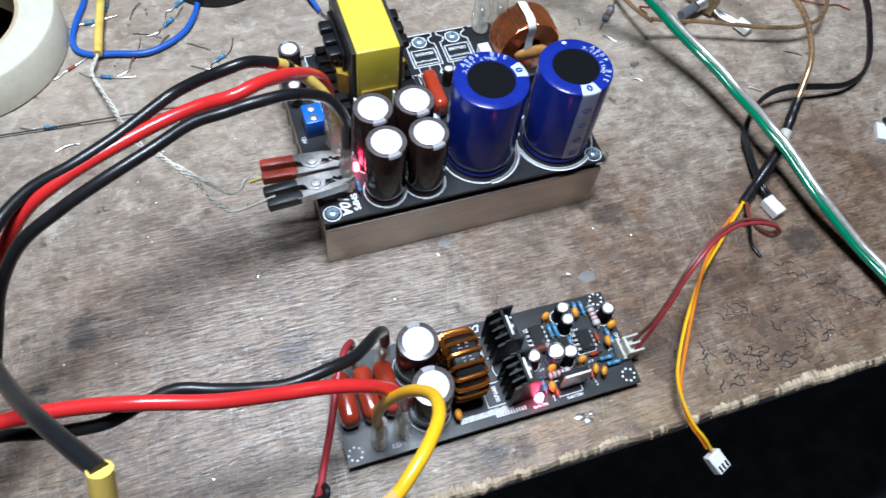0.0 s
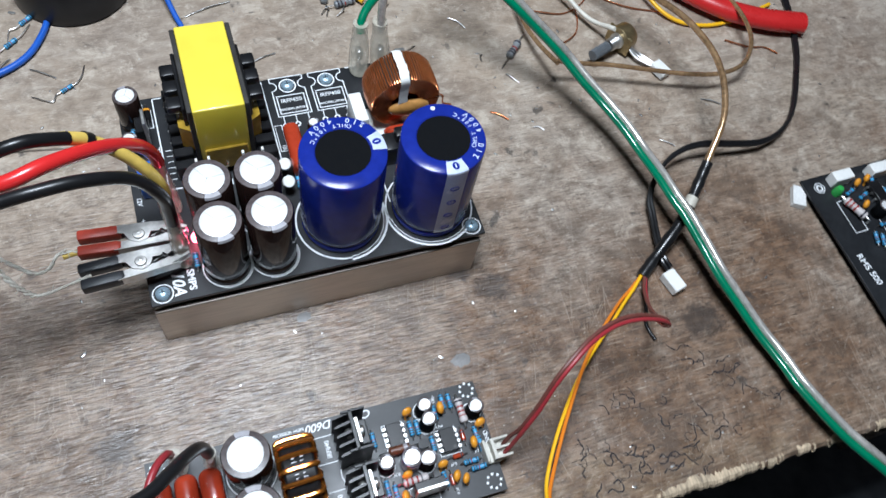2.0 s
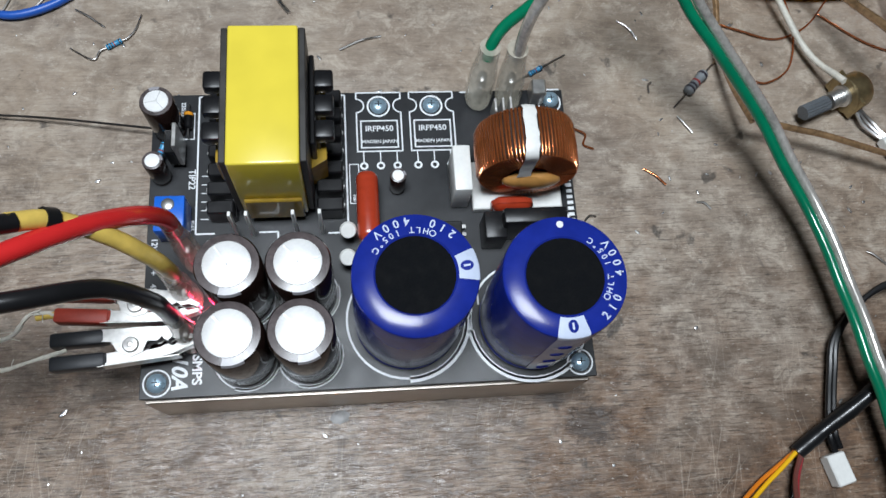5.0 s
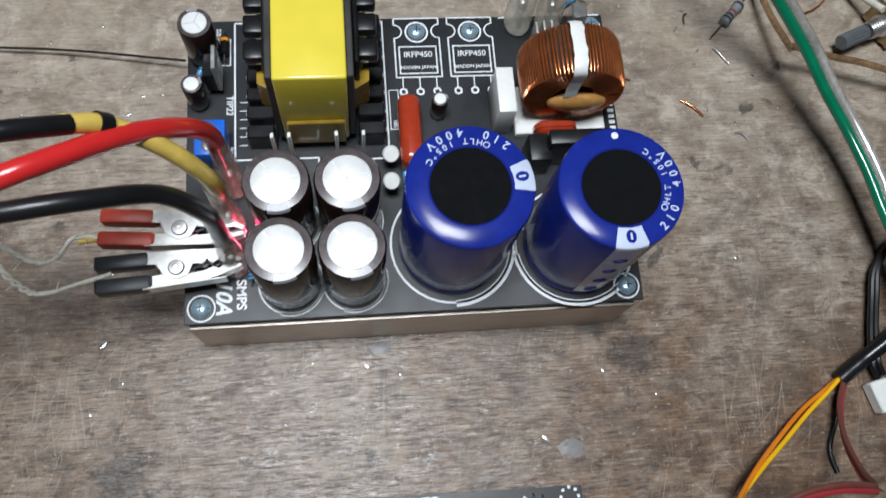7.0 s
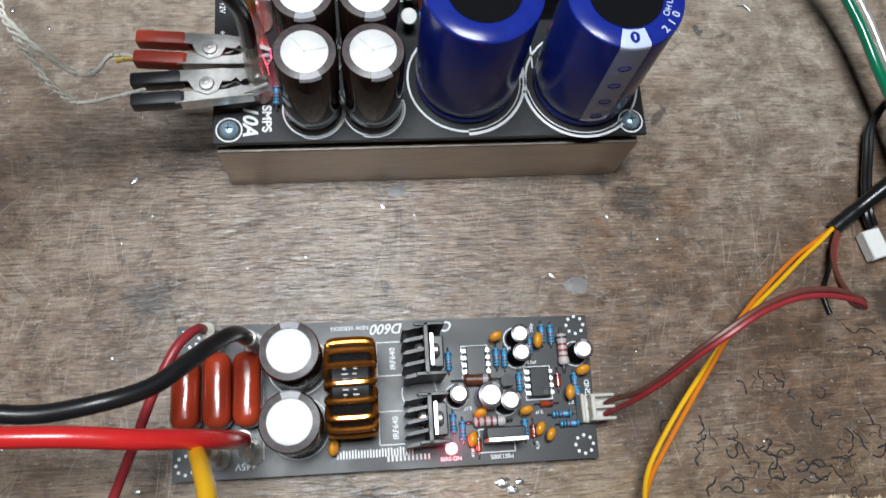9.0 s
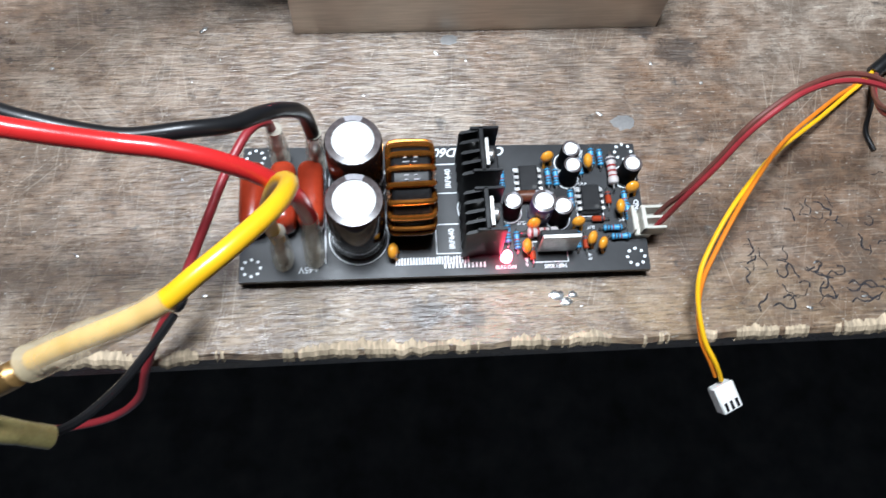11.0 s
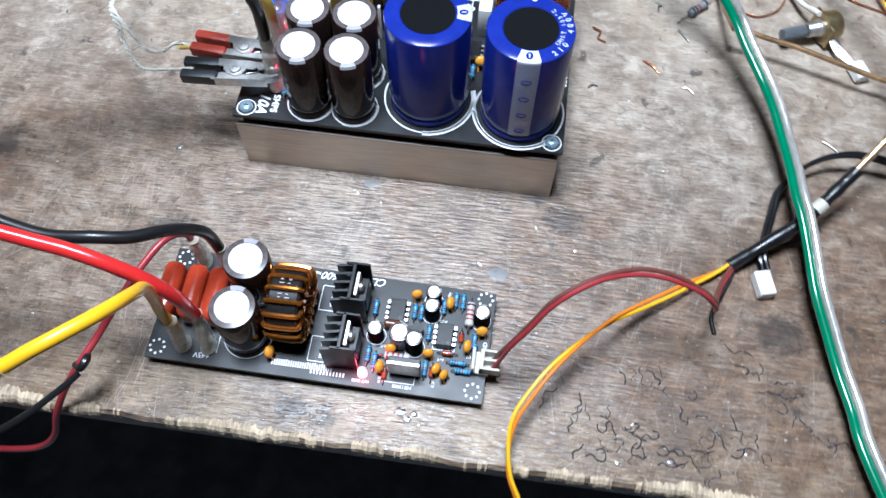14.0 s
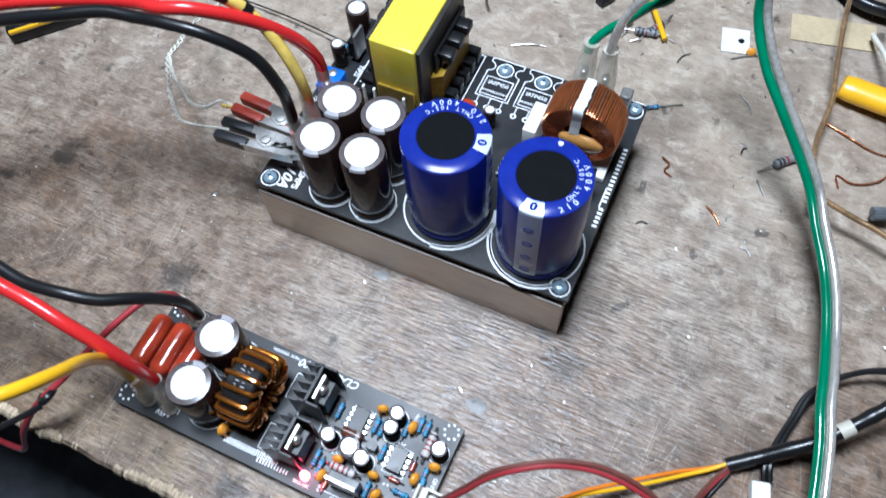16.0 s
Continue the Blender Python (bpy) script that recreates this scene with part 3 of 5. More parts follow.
def to220(parent, x, y, z, w=10.0, facing=0.0, tab_h=16.0):
    """Upright power transistor: steel tab with hole behind a black body, on three legs. facing: where the body looks."""
    o = new("power_transistor")
    bm = BM()
    box(bm, (2.3, 0, tab_h * .45), (3.4, w, tab_h * .55), .35, 1)
    body = link("power_transistor", bm, BLACKP)
    bpy.data.objects.remove(o)
    body.parent = parent
    body.matrix_local = pose(x * MM, y * MM, z * MM, 0, 0, facing)
    bm = BM()
    box(bm, (0, 0, tab_h * .58), (1.3, w, tab_h * .84), .15, 1)
    part("metal_tab", bm, STEEL, body, "bright metal tab")
    for i in (-1, 0, 1):
        bm = BM()
        box(bm, (1.8, i * 2.5, tab_h * .08), (.5, .8, tab_h * .18))
        part("pin", bm, TIN, body)
    return body


def toroid(parent, at, R, r, half, wire, turns, material, axis, core, label, gaps=(), lead=None, arc=(0, 360)):
    """A wound ring core standing on its rim. axis 'x' or 'y' is the way its hole looks. The winding is one wire of round turns."""
    tilt = Matrix.Rotation(radians(90), 4, "Y") if axis == "x" else Matrix.Rotation(radians(90), 4, "X")
    bm = BM()
    lathe(bm, [(r, -half), (R - .8, -half), (R, -half + .8), (R, half - .8), (R - .8, half), (r, half), (r, -half)], 48, m=tilt)
    o = part("ring_core_coil", bm, core, parent, label)
    o.location = tuple(q * MM for q in at)
    bm = BM()
    line = []
    for i in range(turns):
        a = arc[0] + (arc[1] - arc[0]) * (i + .5) / turns + rng.uniform(-.5, .5)
        if any(g0 < a % 360 < g1 for g0, g1 in gaps):
            continue
        q, w = wire * .95, wire
        step_a = (arc[1] - arc[0]) / turns
        for rad, h, u in ((R, half + q * .8, 0), (R + q, half - 1, .02), (R + q * 1.25, 0, .04), (R + q, -half + 1, .06), (R, -half - q * .8, .1), ((R + r) / 2, -half - w, .3), (r + .5, -half - q * .8, .45), (r - q, -half + 1, .5),
                          (r - q * 1.1, 0, .52), (r - q, half - 1, .55), (r + .5, half + q * .8, .6), ((R + r) / 2, half + w, .8)):
            c, s_ = math.cos(radians(a + step_a * u)), math.sin(radians(a + step_a * u))
            line.append(tilt @ Vector((rad * c, rad * s_, h)))
    sweep(bm, smooth_line(line, 3) if wire > .8 else line, wire, 8)
    part("winding", bm, material, o, "enamelled copper wire winding")
    return o


def spade(parent, x, y, z, top, r, lean=(0, 0)):
    """A crimped spade terminal under a cloudy clear sleeve, standing on the board."""
    bm = BM()
    lathe(bm, [(r, 1.0), (r * 1.08, 4), (r * 1.02, (top - z) * .55), (r * .82, (top - z) * .75), (r * .78, top - z)], 20)
    for v in bm.verts:
        k = v.co.z / (top - z)
        v.co.x += lean[0] * k
        v.co.y = v.co.y * (1.25 - .25 * k) + lean[1] * k
    o = part("spade_terminal", bm, CLEAR, parent, "spade terminal in a cloudy clear sleeve")
    o.location = (x * MM, y * MM, z * MM)
    bm = BM()
    box(bm, (0, 0, 4), (.8, 6.0, 8), .2, 1)
    box(bm, (lean[0] * .3, lean[1] * .3, 11), (3.0, 4.6, 6), 1.2, 2)
    part("metal_blade", bm, STEEL, o)
    return o


def cable(name, pts, r, material, label, category="cable", group="", seg=12, step=7, flat=1.0, wob=0.0):
    base = Vector(pts[0])
    t = thing(name, (0, 0, 0), label, category, group)
    bm = BM()
    tube(bm, pts, r, seg, step, flat, wob)
    part("insulation", bm, material, t, smooth=60)
    return t


# ---- the power supply board on its aluminium heat sink ----
def heat_sink():
    t = thing("heat_sink", (0, 0, 0), "bare aluminium channel heat sink under the power supply board", "heat sink")
    bm = BM()
    box(bm, (64.5, -4.0, 14.2), (138.5, 2.6, 28.4), .3, 1)
    part("front_plate", bm, ALU, t)
    bm = BM()
    box(bm, (64.5, 45.8, 23), (138, 96.6, 3.4))
    part("bridge_plate", bm, ALU, t)
    bm = BM()
    box(bm, (64.5, 95.5, 14.2), (138.5, 2.6, 28.4), .3, 1)
    part("back_plate", bm, ALU, t)
    for i in range(7):
        bm = BM()
        box(bm, (64.5, 9 + i * 12.3, 10.6), (138, 1.8, 21.2))
        part("fin", bm, ALU, t)
    return t


heat_sink()
HB = 34.0
SM = thing("power_supply_board", (0, 0, 0), "black switch-mode power supply circuit board crowded with capacitors", "circuit board")
bm = BM()
box(bm, (65.0, 46.2, HB - .8), (140, 101.6, 1.6), .15, 1)
part("board", bm, [PCB], SM, "glossy black printed circuit board")
# dark brown strip filling the gap between board and metal
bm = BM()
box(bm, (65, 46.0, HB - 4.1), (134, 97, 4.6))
part("gap_strip", bm, mat("dark_brown_strip", (0.045, 0.018, 0.012), 0.6), SM, "dark brown strip between board and metal")
bm = BM()
Z = HB
ring(bm, 76, 16.5, 18.6, 19.3, Z, 90, 360)
ring(bm, 76, 16.5, 18.2, 20.3, Z, 270, 378)
ring(bm, 115, 14.5, 18.6, 19.3, Z, 0, 360)
ring(bm, 115, 14.5, 18.2, 20.2, Z, 188, 318)
for cx, cy in ((26.5, 6.5), (45.5, 6.5), (26, 25.5), (45, 25.5)):
    ring(bm, cx, cy, 9.5, 10.0, Z)
    ring(bm, cx, cy, 9.3, 10.4, Z, 250, 375)
for x0, y0, x1, y1 in ((10, 96, 14, 96), (10, 47, 10, 96), (10, 47, 16, 47), (54, 96, 58.5, 96), (58.5, 46, 58.5, 96), (30, 47, 36, 47), (36, 44, 36, 47), (52, 46, 58.5, 46),
                       (98.5, 96.5, 104, 96.5), (128, 97, 134, 97), (132, 40, 132, 50), (99, 20, 99, 34)):
    stroke(bm, x0, y0, x1, y1, .55, Z)
for cx in (70.0, 88.2):
    stroke(bm, cx - 7.6, 96.8, cx + 7.6, 96.8, .5, Z)
    for s in (-1, 1):
        stroke(bm, cx + s * 7.6, 96.8, cx + s * 7.6, 94.3, .5, Z)
        ring(bm, cx + s * 7.6, 91.8, 2.3, 2.8, Z, 90 if s > 0 else -90, 270 if s > 0 else 90)
        stroke(bm, cx + s * 7.6, 89.3, cx + s * 7.6, 74.4, .5, Z)
    stroke(bm, cx - 7.6, 74.6, cx + 7.6, 74.6, .5, Z)
    frame_line(bm, cx - 6.2, 76, cx + 6.2, 86, .5, Z)
    ring(bm, cx, 91.5, 3.4, 4.0, Z)
    for k in (-1, 0, 1):
        stroke(bm, cx + k * 5.6, 74.4, cx + k * 5.6, 70.6, .4, Z)
        ring(bm, cx + k * 5.6, 69.3, .7, 1.4, Z)
for cx, cy in ((0, 0), (130, 0), (130, 92)):
    ring(bm, cx, cy, 3.7, 4.2, Z)
frame_line(bm, 5.2, 80.5, 8.6, 90, .35, Z)
frame_line(bm, 59.5, 56, 62.5, 70, .3, Z)
for y in range(52, 70, 3):
    stroke(bm, 11.5, y, 14, y, .3, Z)
for i in range(20):
    if i != 5:
        stroke(bm, 132.2, 31 + i * 2.1, 134.2, 31 + i * 2.1, 1.2, Z)
part("printed_outline", bm, SILK, SM, "white printed outlines")
for words, size, x, y, rz, w in (("SMPS", 4.0, 11.6, 3.6, -90, 1.05), ("10A", 6.4, 6.4, 3.2, -90, 1.0), ("IRFP450", 2.9, 70, 83, 0, 1), ("MADEIN JAPAN", 1.75, 70, 78.2, 0, 1), ("IRFP450", 2.9, 88.2, 83, 0, 1),
                                  ("MADEIN JAPAN", 1.75, 88.2, 78.2, 0, 1), ("TIP22", 3.0, 8.3, 66, -90, 1), ("12V", 2.6, -2.6, 44, -90, 1), ("45V", 2.6, -2.4, 29, -90, 1), ("BIAS", 1.8, 8.8, 50, -90, 1),
                                  ("220/25", 1.9, 4.8, 91.5, -90, 1), ("+", 3, -2.4, 34.5, 0, 1), ("100", 1.8, 61, 58, -90, 1)):
    lettering(words, size, x, y, Z + .07, rz, SM, width=w)
for cx, cy in ((0, 0), (130, 0), (70, 91.5), (88.2, 91.5), (130.5, 93)):
    screw(SM, cx, cy, Z, 2.9)
c1 = snap_cap(SM, 76, 16.5, HB, 8)
c2 = snap_cap(SM, 115, 14.5, HB, -88)
for cap, turn in ((c1, 8), (c2, -88)):
    rim_text(cap, "\u25cbHLT 105\u00b0C", turn + 98, 12.1, 2.3, 50.16, 9.0)
    rim_text(cap, "210", turn + 50, 14.6, 3.1, 50.13, 11.5)
    rim_text(cap, "400V", turn + 106, 14.6, 3.1, 50.13, 11.5)
bm = BM()
ring(bm, 0, 14.2, 0, .95, 50.1)
part("white_dot", bm, SILK, c2)
for cx, cy, tn in ((26.5, 6.5, -80), (45.5, 6.5, -75), (26, 25.5, -85), (45, 25.5, -80)):
    elco(SM, cx, cy, HB, 9.1, 36, BROWN, tn, label="dark brown electrolytic capacitor with a bright top")
elco(SM, 1, 84, HB, 5.2, 20, BROWN, 100, label="small dark electrolytic capacitor")
elco(SM, -1, 67, HB, 3.2, 13.5, BROWN, 20, vent=False, label="small dark electrolytic capacitor")
elco(SM, 75, 61, HB, 2.6, 11, BROWN, 20, vent=False, label="tiny dark electrolytic capacitor")


def transformer():
    bm = BM()
    x0, x1, y0, y1, z1 = 26.0, 46.2, 51.8, 96.0, 76.4
    box(bm, ((x0 + x1) / 2, (y0 + y1) / 2, (38 + z1) / 2), (x1 - x0, y1 - y0, z1 - 38), .7, 3)
    t = part("transformer", bm, TAPE, SM, "transformer wrapped in glossy yellow tape")
    for s, xx in ((-1, x0 - 1.0), (1, x1 + 1.0)):
        bm = BM()
        box(bm, (xx, (y0 + y1) / 2 + .4, 56.7), (2.0, y1 - y0 - 1.2, 37.2), .3, 1)
        part("ferrite_core", bm, FERRITE, t, "dark ferrite core edge")
        bm = BM()
        box(bm, (xx + s * 2.0, 78, 54), (1.6, 30, 22), .4, 1)
        part("bobbin_flange", bm, BLACKP, t)
        bm = BM()
        plate(bm, [(xx + s * .9, 60), (xx + s * 5.6, 63), (xx + s * 5.6, 90), (xx + s * .9, 92)][:: s], 41, 54)
        part("winding_bulge", bm, AMBER, t, "amber tape over the winding")
        for k, yy in enumerate((69, 77.5, 86)):
            bm = BM()
            box(bm, (xx + s * 5.2, yy, 61), (6.4, 6.0, 4.6), .9, 2)
            box(bm, (xx + s * 3.4, yy, 57), (1.2, 5.0, 8), .2, 1)
            part("pin_lug", bm, BLACKP, t)
        for k in range(7):
            bm = BM()
            box(bm, (xx + s * 6.0, 53 + k * 6.4, 38.2), (8.4, 4.6, 8.2), .5, 1)
            part("bobbin_foot", bm, BLACKP, t)
            bm = BM()
            box(bm, (xx + s * 9.8, 53 + k * 6.4, 40.4), (1.6, .9, .8))
            part("pin", bm, TIN, t)
        bm = BM()
        box(bm, (xx + s * 3.5, 72, 36), (4, 42, 4))
        part("bobbin_base", bm, BLACKP, t)
    # lower front of the yellow tape, its shade put in as olive amber
    bm = BM()
    box(bm, (36.4, 51.0, 45), (17.5, 1.4, 14), .4, 1)
    part("shaded_winding_front", bm, AMBER, t, "tape over the winding, tinted olive for shade")
    for xx in (23.4, 28.4, 42.2, 50.2):
        bm = BM()
        box(bm, (xx, 46.4, 43.6), (1.0, 1.6, 19.2), .15, 1)
        part("white_lead", bm, WHITEP, t)
    return t


transformer()
bm = BM()
box(bm, (95.2, 61, HB + 8), (5.6, 15.5, 16), .4, 2)
part("box_capacitor", bm, WHITEP, SM, "white box film capacitor")
bm = BM()
box(bm, (114.5, 60, HB + 1.6), (30, 17, 3.2), .4, 1)
part("coil_base", bm, WHITEP, SM, "white plastic coil base")
ck = toroid(SM, (115.0, 64.0, HB + 3.4 + 16.2), 15.2, 6.2, 7.4, .46, 84, COPPER, "y", FERRITE, "copper-wound ring choke with a white tape band", gaps=((86, 95),), arc=(0, 360))
bm = BM()
pts = [(-1.9, -9.2, 1.5), (-1.7, -8.6, 8), (-1.6, -8.2, 15.9), (-1.4, 0, 17.3), (-1.6, 8.2, 15.9), (-1.6, 8.6, 8)]
rows = []
for px_, py_, pz_ in smooth_line(pts, 5):
    rows.append([bm.verts.new((px_ - 1.9 + rng.uniform(-.25, .25), py_, pz_)), bm.verts.new((px_ + rng.uniform(-.4, .4), py_ + rng.uniform(-.2, .2), pz_ + .35)), bm.verts.new((px_ + 2.1 + rng.uniform(-.25, .25), py_, pz_))])
for a, b in zip(rows, rows[1:]):
    bm.faces.new([a[0], a[1], b[1], b[0]])
    bm.faces.new([a[1], a[2], b[2], b[1]])
o = part("white_tape_band", bm, WHITEP, ck, "crinkled white tape band")
bm = BM()
bmesh.ops.create_uvsphere(bm, u_segments=18, v_segments=10, radius=1)
for v in bm.verts:
    v.co = Vector((v.co.x * 9.5 + 1.5, v.co.y * 2.4 - 8.6, v.co.z * 4.6 - 2.6)) + Vector((0, 0, 1)) * .6 * noise.noise(v.co * 2)
part("potting_lump", bm, GLUE, ck, "brown resin lump in the coil's hole")


def film_cap(parent, x, y, z, w, length, h, label="glossy red-brown film capacitor"):
    bm = BM()
    box(bm, (0, 0, 0), (w, length, h), min(w, h) * .42, 5)
    o = part("film_capacitor", bm, FILM, parent, label)
    o.location = (x * MM, y * MM, z * MM)
    return o


film_cap(SM, 65, 51.5, HB + 6.2, 7.2, 24, 11.5)
for cx, cy in ((58.5, 44), (58.2, 35)):
    bm = BM()
    lathe(bm, [(2.5, -1.2), (2.7, -.4), (2.7, .5), (2.3, 1.1), (0, 1.2)], 18)
    o = part("ceramic_disc", bm, WHITEP, SM, "white disc seen edge up")
    o.location, o.rotation_euler = (cx * MM, cy * MM, (HB + 8) * MM), (radians(35), 0, 0)
    bm = BM()
    tube(bm, [(-.6, -1, -1), (-.8, -2, -6), (-.8, -2.4, -9.5)], .9, 8, 3)
    part("lead", bm, BLACKP, o)
bm = BM()
box(bm, (4, 50.5, HB + 5.4), (9.2, 11.6, 10.4), .5, 2)
term = part("screw_terminal", bm, TERM, SM, "blue screw terminal block")
for yy in (47.7, 53.3):
    bm = BM()
    lathe(bm, [(2.0, 10.5), (2.0, 10.9), (1.6, 11.2), (0, 11.25)], 16, (3.6, yy, HB))
    part("screw", bm, STEEL, term)
to220(SM, 6, 74, HB, 8.0, 180, 17)
diode(SM, 7, 86.5, HB + 2.2, 90, BLACKP, TANT, 1.6)
bm = BM()
box(bm, (105, 43, HB + 6), (7, 9, 12), .5, 2)
part("optocoupler_block", bm, BLACKP, SM)
bm = BM()
box(bm, (117, 44, HB + 8.5), (20, 5, 17), .6, 2)
part("bridge_rectifier", bm, BLACKP, SM, "black flat rectifier block")
film_cap(SM, 112, 52, HB + 5, 14, 5, 8, "dull red dipped capacitor")
chip(SM, 92, 42, HB, 9, 11)
drop_cap(SM, 96, 35, HB + 5, 20)
resistor(SM, 93, 31, HB + 2.5, 90)
resistor(SM, 15, 10.5, HB + 2.4, 90)
resistor(SM, -.5, 74, HB + 5, 70)
resistor(SM, 63, 38, HB + 2, 90)
for i in range(3):
    bm = BM()
    box(bm, (109 + i * 2.6, 86 + i * .4, HB + 5), (.9, 5.0, 10), .15, 1)
    part("input_blade", bm, STEEL, SM)
bm = BM()
box(bm, (125, 94, HB + 4), (5, 6, 8), .5, 1)
part("fuse_clip", bm, STEEL, SM)
for x, y, top, ln in ((10.5, 38, 66, (-1, 1)), (10, 25, 66, (-1, 1)), (10.5, 12.5, 64, (0, 1)), (104.5, 94, 62, (1, 3)), (115, 93.5, 63, (-1, 2))):
    spade(SM, x, y, HB, top, 4.4 if x > 100 else 3.4, ln)
bm = BM()
lathe(bm, [(1.5, 0), (1.5, 3), (1.1, 4.2), (0, 4.6)], 16, (16.4, 20.5, HB + 1))
part("indicator_led", bm, LEDR, SM, "lit red indicator LED")


UPPER_ARM = [(13, 1.8), (16.5, 1.4), (18.3, -1.9), (22, -3.4), (25.2, -2.3), (26.6, .8), (29.4, .5), (30.6, 1.7), (32, .3), (33.6, 1.2), (35, .3), (37, .9), (39.6, .1), (40.2, 1.1), (34, 4.0), (27, 5.0), (13, 5.1)]
LOWER_ARM = [(13, -1.8), (18, -1.5), (26, -1.9), (30, -1.3), (32, -.5), (33.6, -1.2), (35, -.3), (37, -.9), (39.6, -.2), (40.2, -1.1), (34, -3.4), (26, -4.7), (13, -5.3)]


def croc_clip(x, y, z, rz, boot, boot_name, label):
    """A steel crocodile clip with two booted grips, jaws closed on a terminal blade; length along +x from its grips."""
    t = thing("crocodile_clip", (x, y, z), label, "crocodile clip", "test clips on the power supply", rz)
    for s in (1, -1):
        bm = BM()
        box(bm, (7, s * 3.4, 0), (15.5, 4.4, 5.4), 1.0, 2)
        box(bm, (14.5, s * 3.0, 0), (1.2, 3.0, 4.2), .3, 1)
        part("grip_boot", bm, boot, t, boot_name)
        bm = BM()
        arm = UPPER_ARM if s > 0 else LOWER_ARM
        plate(bm, arm[:: s], 1.9 if s > 0 else 1.2, 2.5 if s > 0 else 1.8)
        plate(bm, arm[:: s], -2.5 if s > 0 else -1.8, -1.9 if s > 0 else -1.2)
        box(bm, (24, s * 4.75, 0), (23, .5, 4.8), .1, 1, rz=-2 if s > 0 else 3)
        box(bm, (36.5, s * 2.1, 0), (7.5, .5, 4.2), .1, 1, rz=-22 * s)
        part("steel_jaw", bm, STEEL, t, "bright stamped steel jaw")
    bm = BM()
    tube(bm, [(17, -1, 0), (22, 1.6, 0), (26, 0, 0), (30, 1.6, 0), (33, -.6, 0)], .45, 6)
    part("spring", bm, TIN, t)
    bm = BM()
    lathe(bm, [(2.3, -3.0), (2.3, 2.9), (2.0, 3.3), (.9, 3.4), (.7, 3.15), (0, 3.1)], 20, (22, 0, 0))
    part("hinge_pin", bm, STEEL, t)
    return t


croc_clip(-25.5, 22.5, 45, -4, CLIPR, "dull red plastic boot", "steel crocodile clip with dull red plastic grips")
croc_clip(-26.5, 8.4, 44, 3, CLIPB, "black plastic boot", "steel crocodile clip with black plastic grips")


# ---- the small amplifier board ----
DB = 6.0
DT = thing("amplifier_board", (0, 0, 0), "small black amplifier board with red film capacitors and lit LED", "circuit board", rz=0)
bm = BM()
plate(bm, [(-21, -105.3), (114.3, -106.2), (115.2, -59.0), (-20.8, -56.4)], DB - 1.6, DB)
part("board", bm, PCB, DT, "glossy black printed circuit board")
bm = BM()
for i in range(40):
    x, y = rng.uniform(-15, 108), rng.uniform(-101, -62)
    lathe(bm, [(.5, .05), (1.1, 2.4), (1.2, 4.5)], 6, (x, y, 0))
part("solder_joints", bm, SOLDER, DT)
bm = BM()
Z = DB
for cx, cy in ((-17, -100.5), (110, -101.6), (111, -62.2), (-16.6, -60.5)):
    for k in range(8):
        a = 2 * math.pi * k / 8
        ring(bm, cx + 2.9 * math.cos(a), cy + 2.9 * math.sin(a), 0, .55, Z)
for x0, y0, x1, y1 in ((43.5, -65, 51.5, -65), (43.5, -76, 51.5, -76), (43.5, -65, 43.5, -76), (43.5, -87.5, 51.5, -87.5), (43.5, -98, 51.5, -98), (43.5, -87.5, 43.5, -98), (7, -61, 7, -100)):
    stroke(bm, x0, y0, x1, y1, .35, Z)
for cx, cy, r in ((18, -71, 9.6), (18, -91, 9.6), (90, -66, 3.6), (90, -72, 3.6), (110, -72, 3.9), (69, -84, 3.7), (85, -87, 3.9), (57, -82, 5.5)):
    ring(bm, cx, cy, r, r + .35, Z)
for cx, cy in ((76, -73), (96.5, -81)):
    frame_line(bm, cx - 4.4, cy - 5.4, cx + 4.4, cy + 5.4, .3, Z)
frame_line(bm, 75.5, -102.3, 87, -95, .35, Z)
for i in range(26):
    stroke(bm, 30 + i * .95, -101.6, 30 + i * .95, -99.2 + rng.uniform(-.4, .4), .55, Z)
for i in range(11):
    stroke(bm, 46 + i * 1.3, -103.2, 46 + i * 1.3, -101.4, .7, Z)
part("printed_outline", bm, SILK, DT, "white printed outlines")
for words, size, x, y, rz in (("CLASS", 4.7, 62.8, -60.4, 180), ("D600", 4.7, 47.4, -60.3, 180), ("NEW VERSION", 1.9, 35.0, -59.6, 180), ("IRF640", 2.6, 48.8, -70.5, 90), ("IRF640", 2.6, 48.8, -92.8, 90), ("BIAS ON", 1.8, 66, -103.6, 0),
                              ("GND", 2.4, 113, -83.5, 90), ("MJE13005", 1.9, 82.5, -103.7, 180), ("+45V", 3.0, 1.5, -101.8, 180), ("0,1F", 1.6, 72.5, -88, 180), ("100p", 1.6, 96, -62.5, 90), ("4,7uF", 1.5, 95, -74.2, 0),
                              ("4148", 1.5, 73.2, -102, 90), ("2-2", 1.5, 107, -88, 0), ("0,1F", 1.5, 96, -90.5, 180), ("0,1F", 1.5, 94.5, -101, 90)):
    lettering(words, size, x, y, DB + .07, rz, DT)
for i, x in enumerate((-15.6, -6.0, 3.0)):
    film_cap(DT, x, -78.8, DB + 6.6, 8.6, 23.5, 12.5)
for y in (-71, -91.2):
    elco(DT, 18, y, DB, 9.0, 30, BROWN, 88, label="dark electrolytic capacitor with a bright metal top")
toroid(DT, (35.4, -80.8, DB + 15.3), 13.4, 6.6, 6.0, .98, 17, GOLDCU, "x", mat("black_lacquered_core", (0.012, 0.012, 0.013), 0.45, vary=0.4, scale=700, bump=0.3, spec=0.2), "black ring core coil wound with thick amber copper wire")
bm = BM()
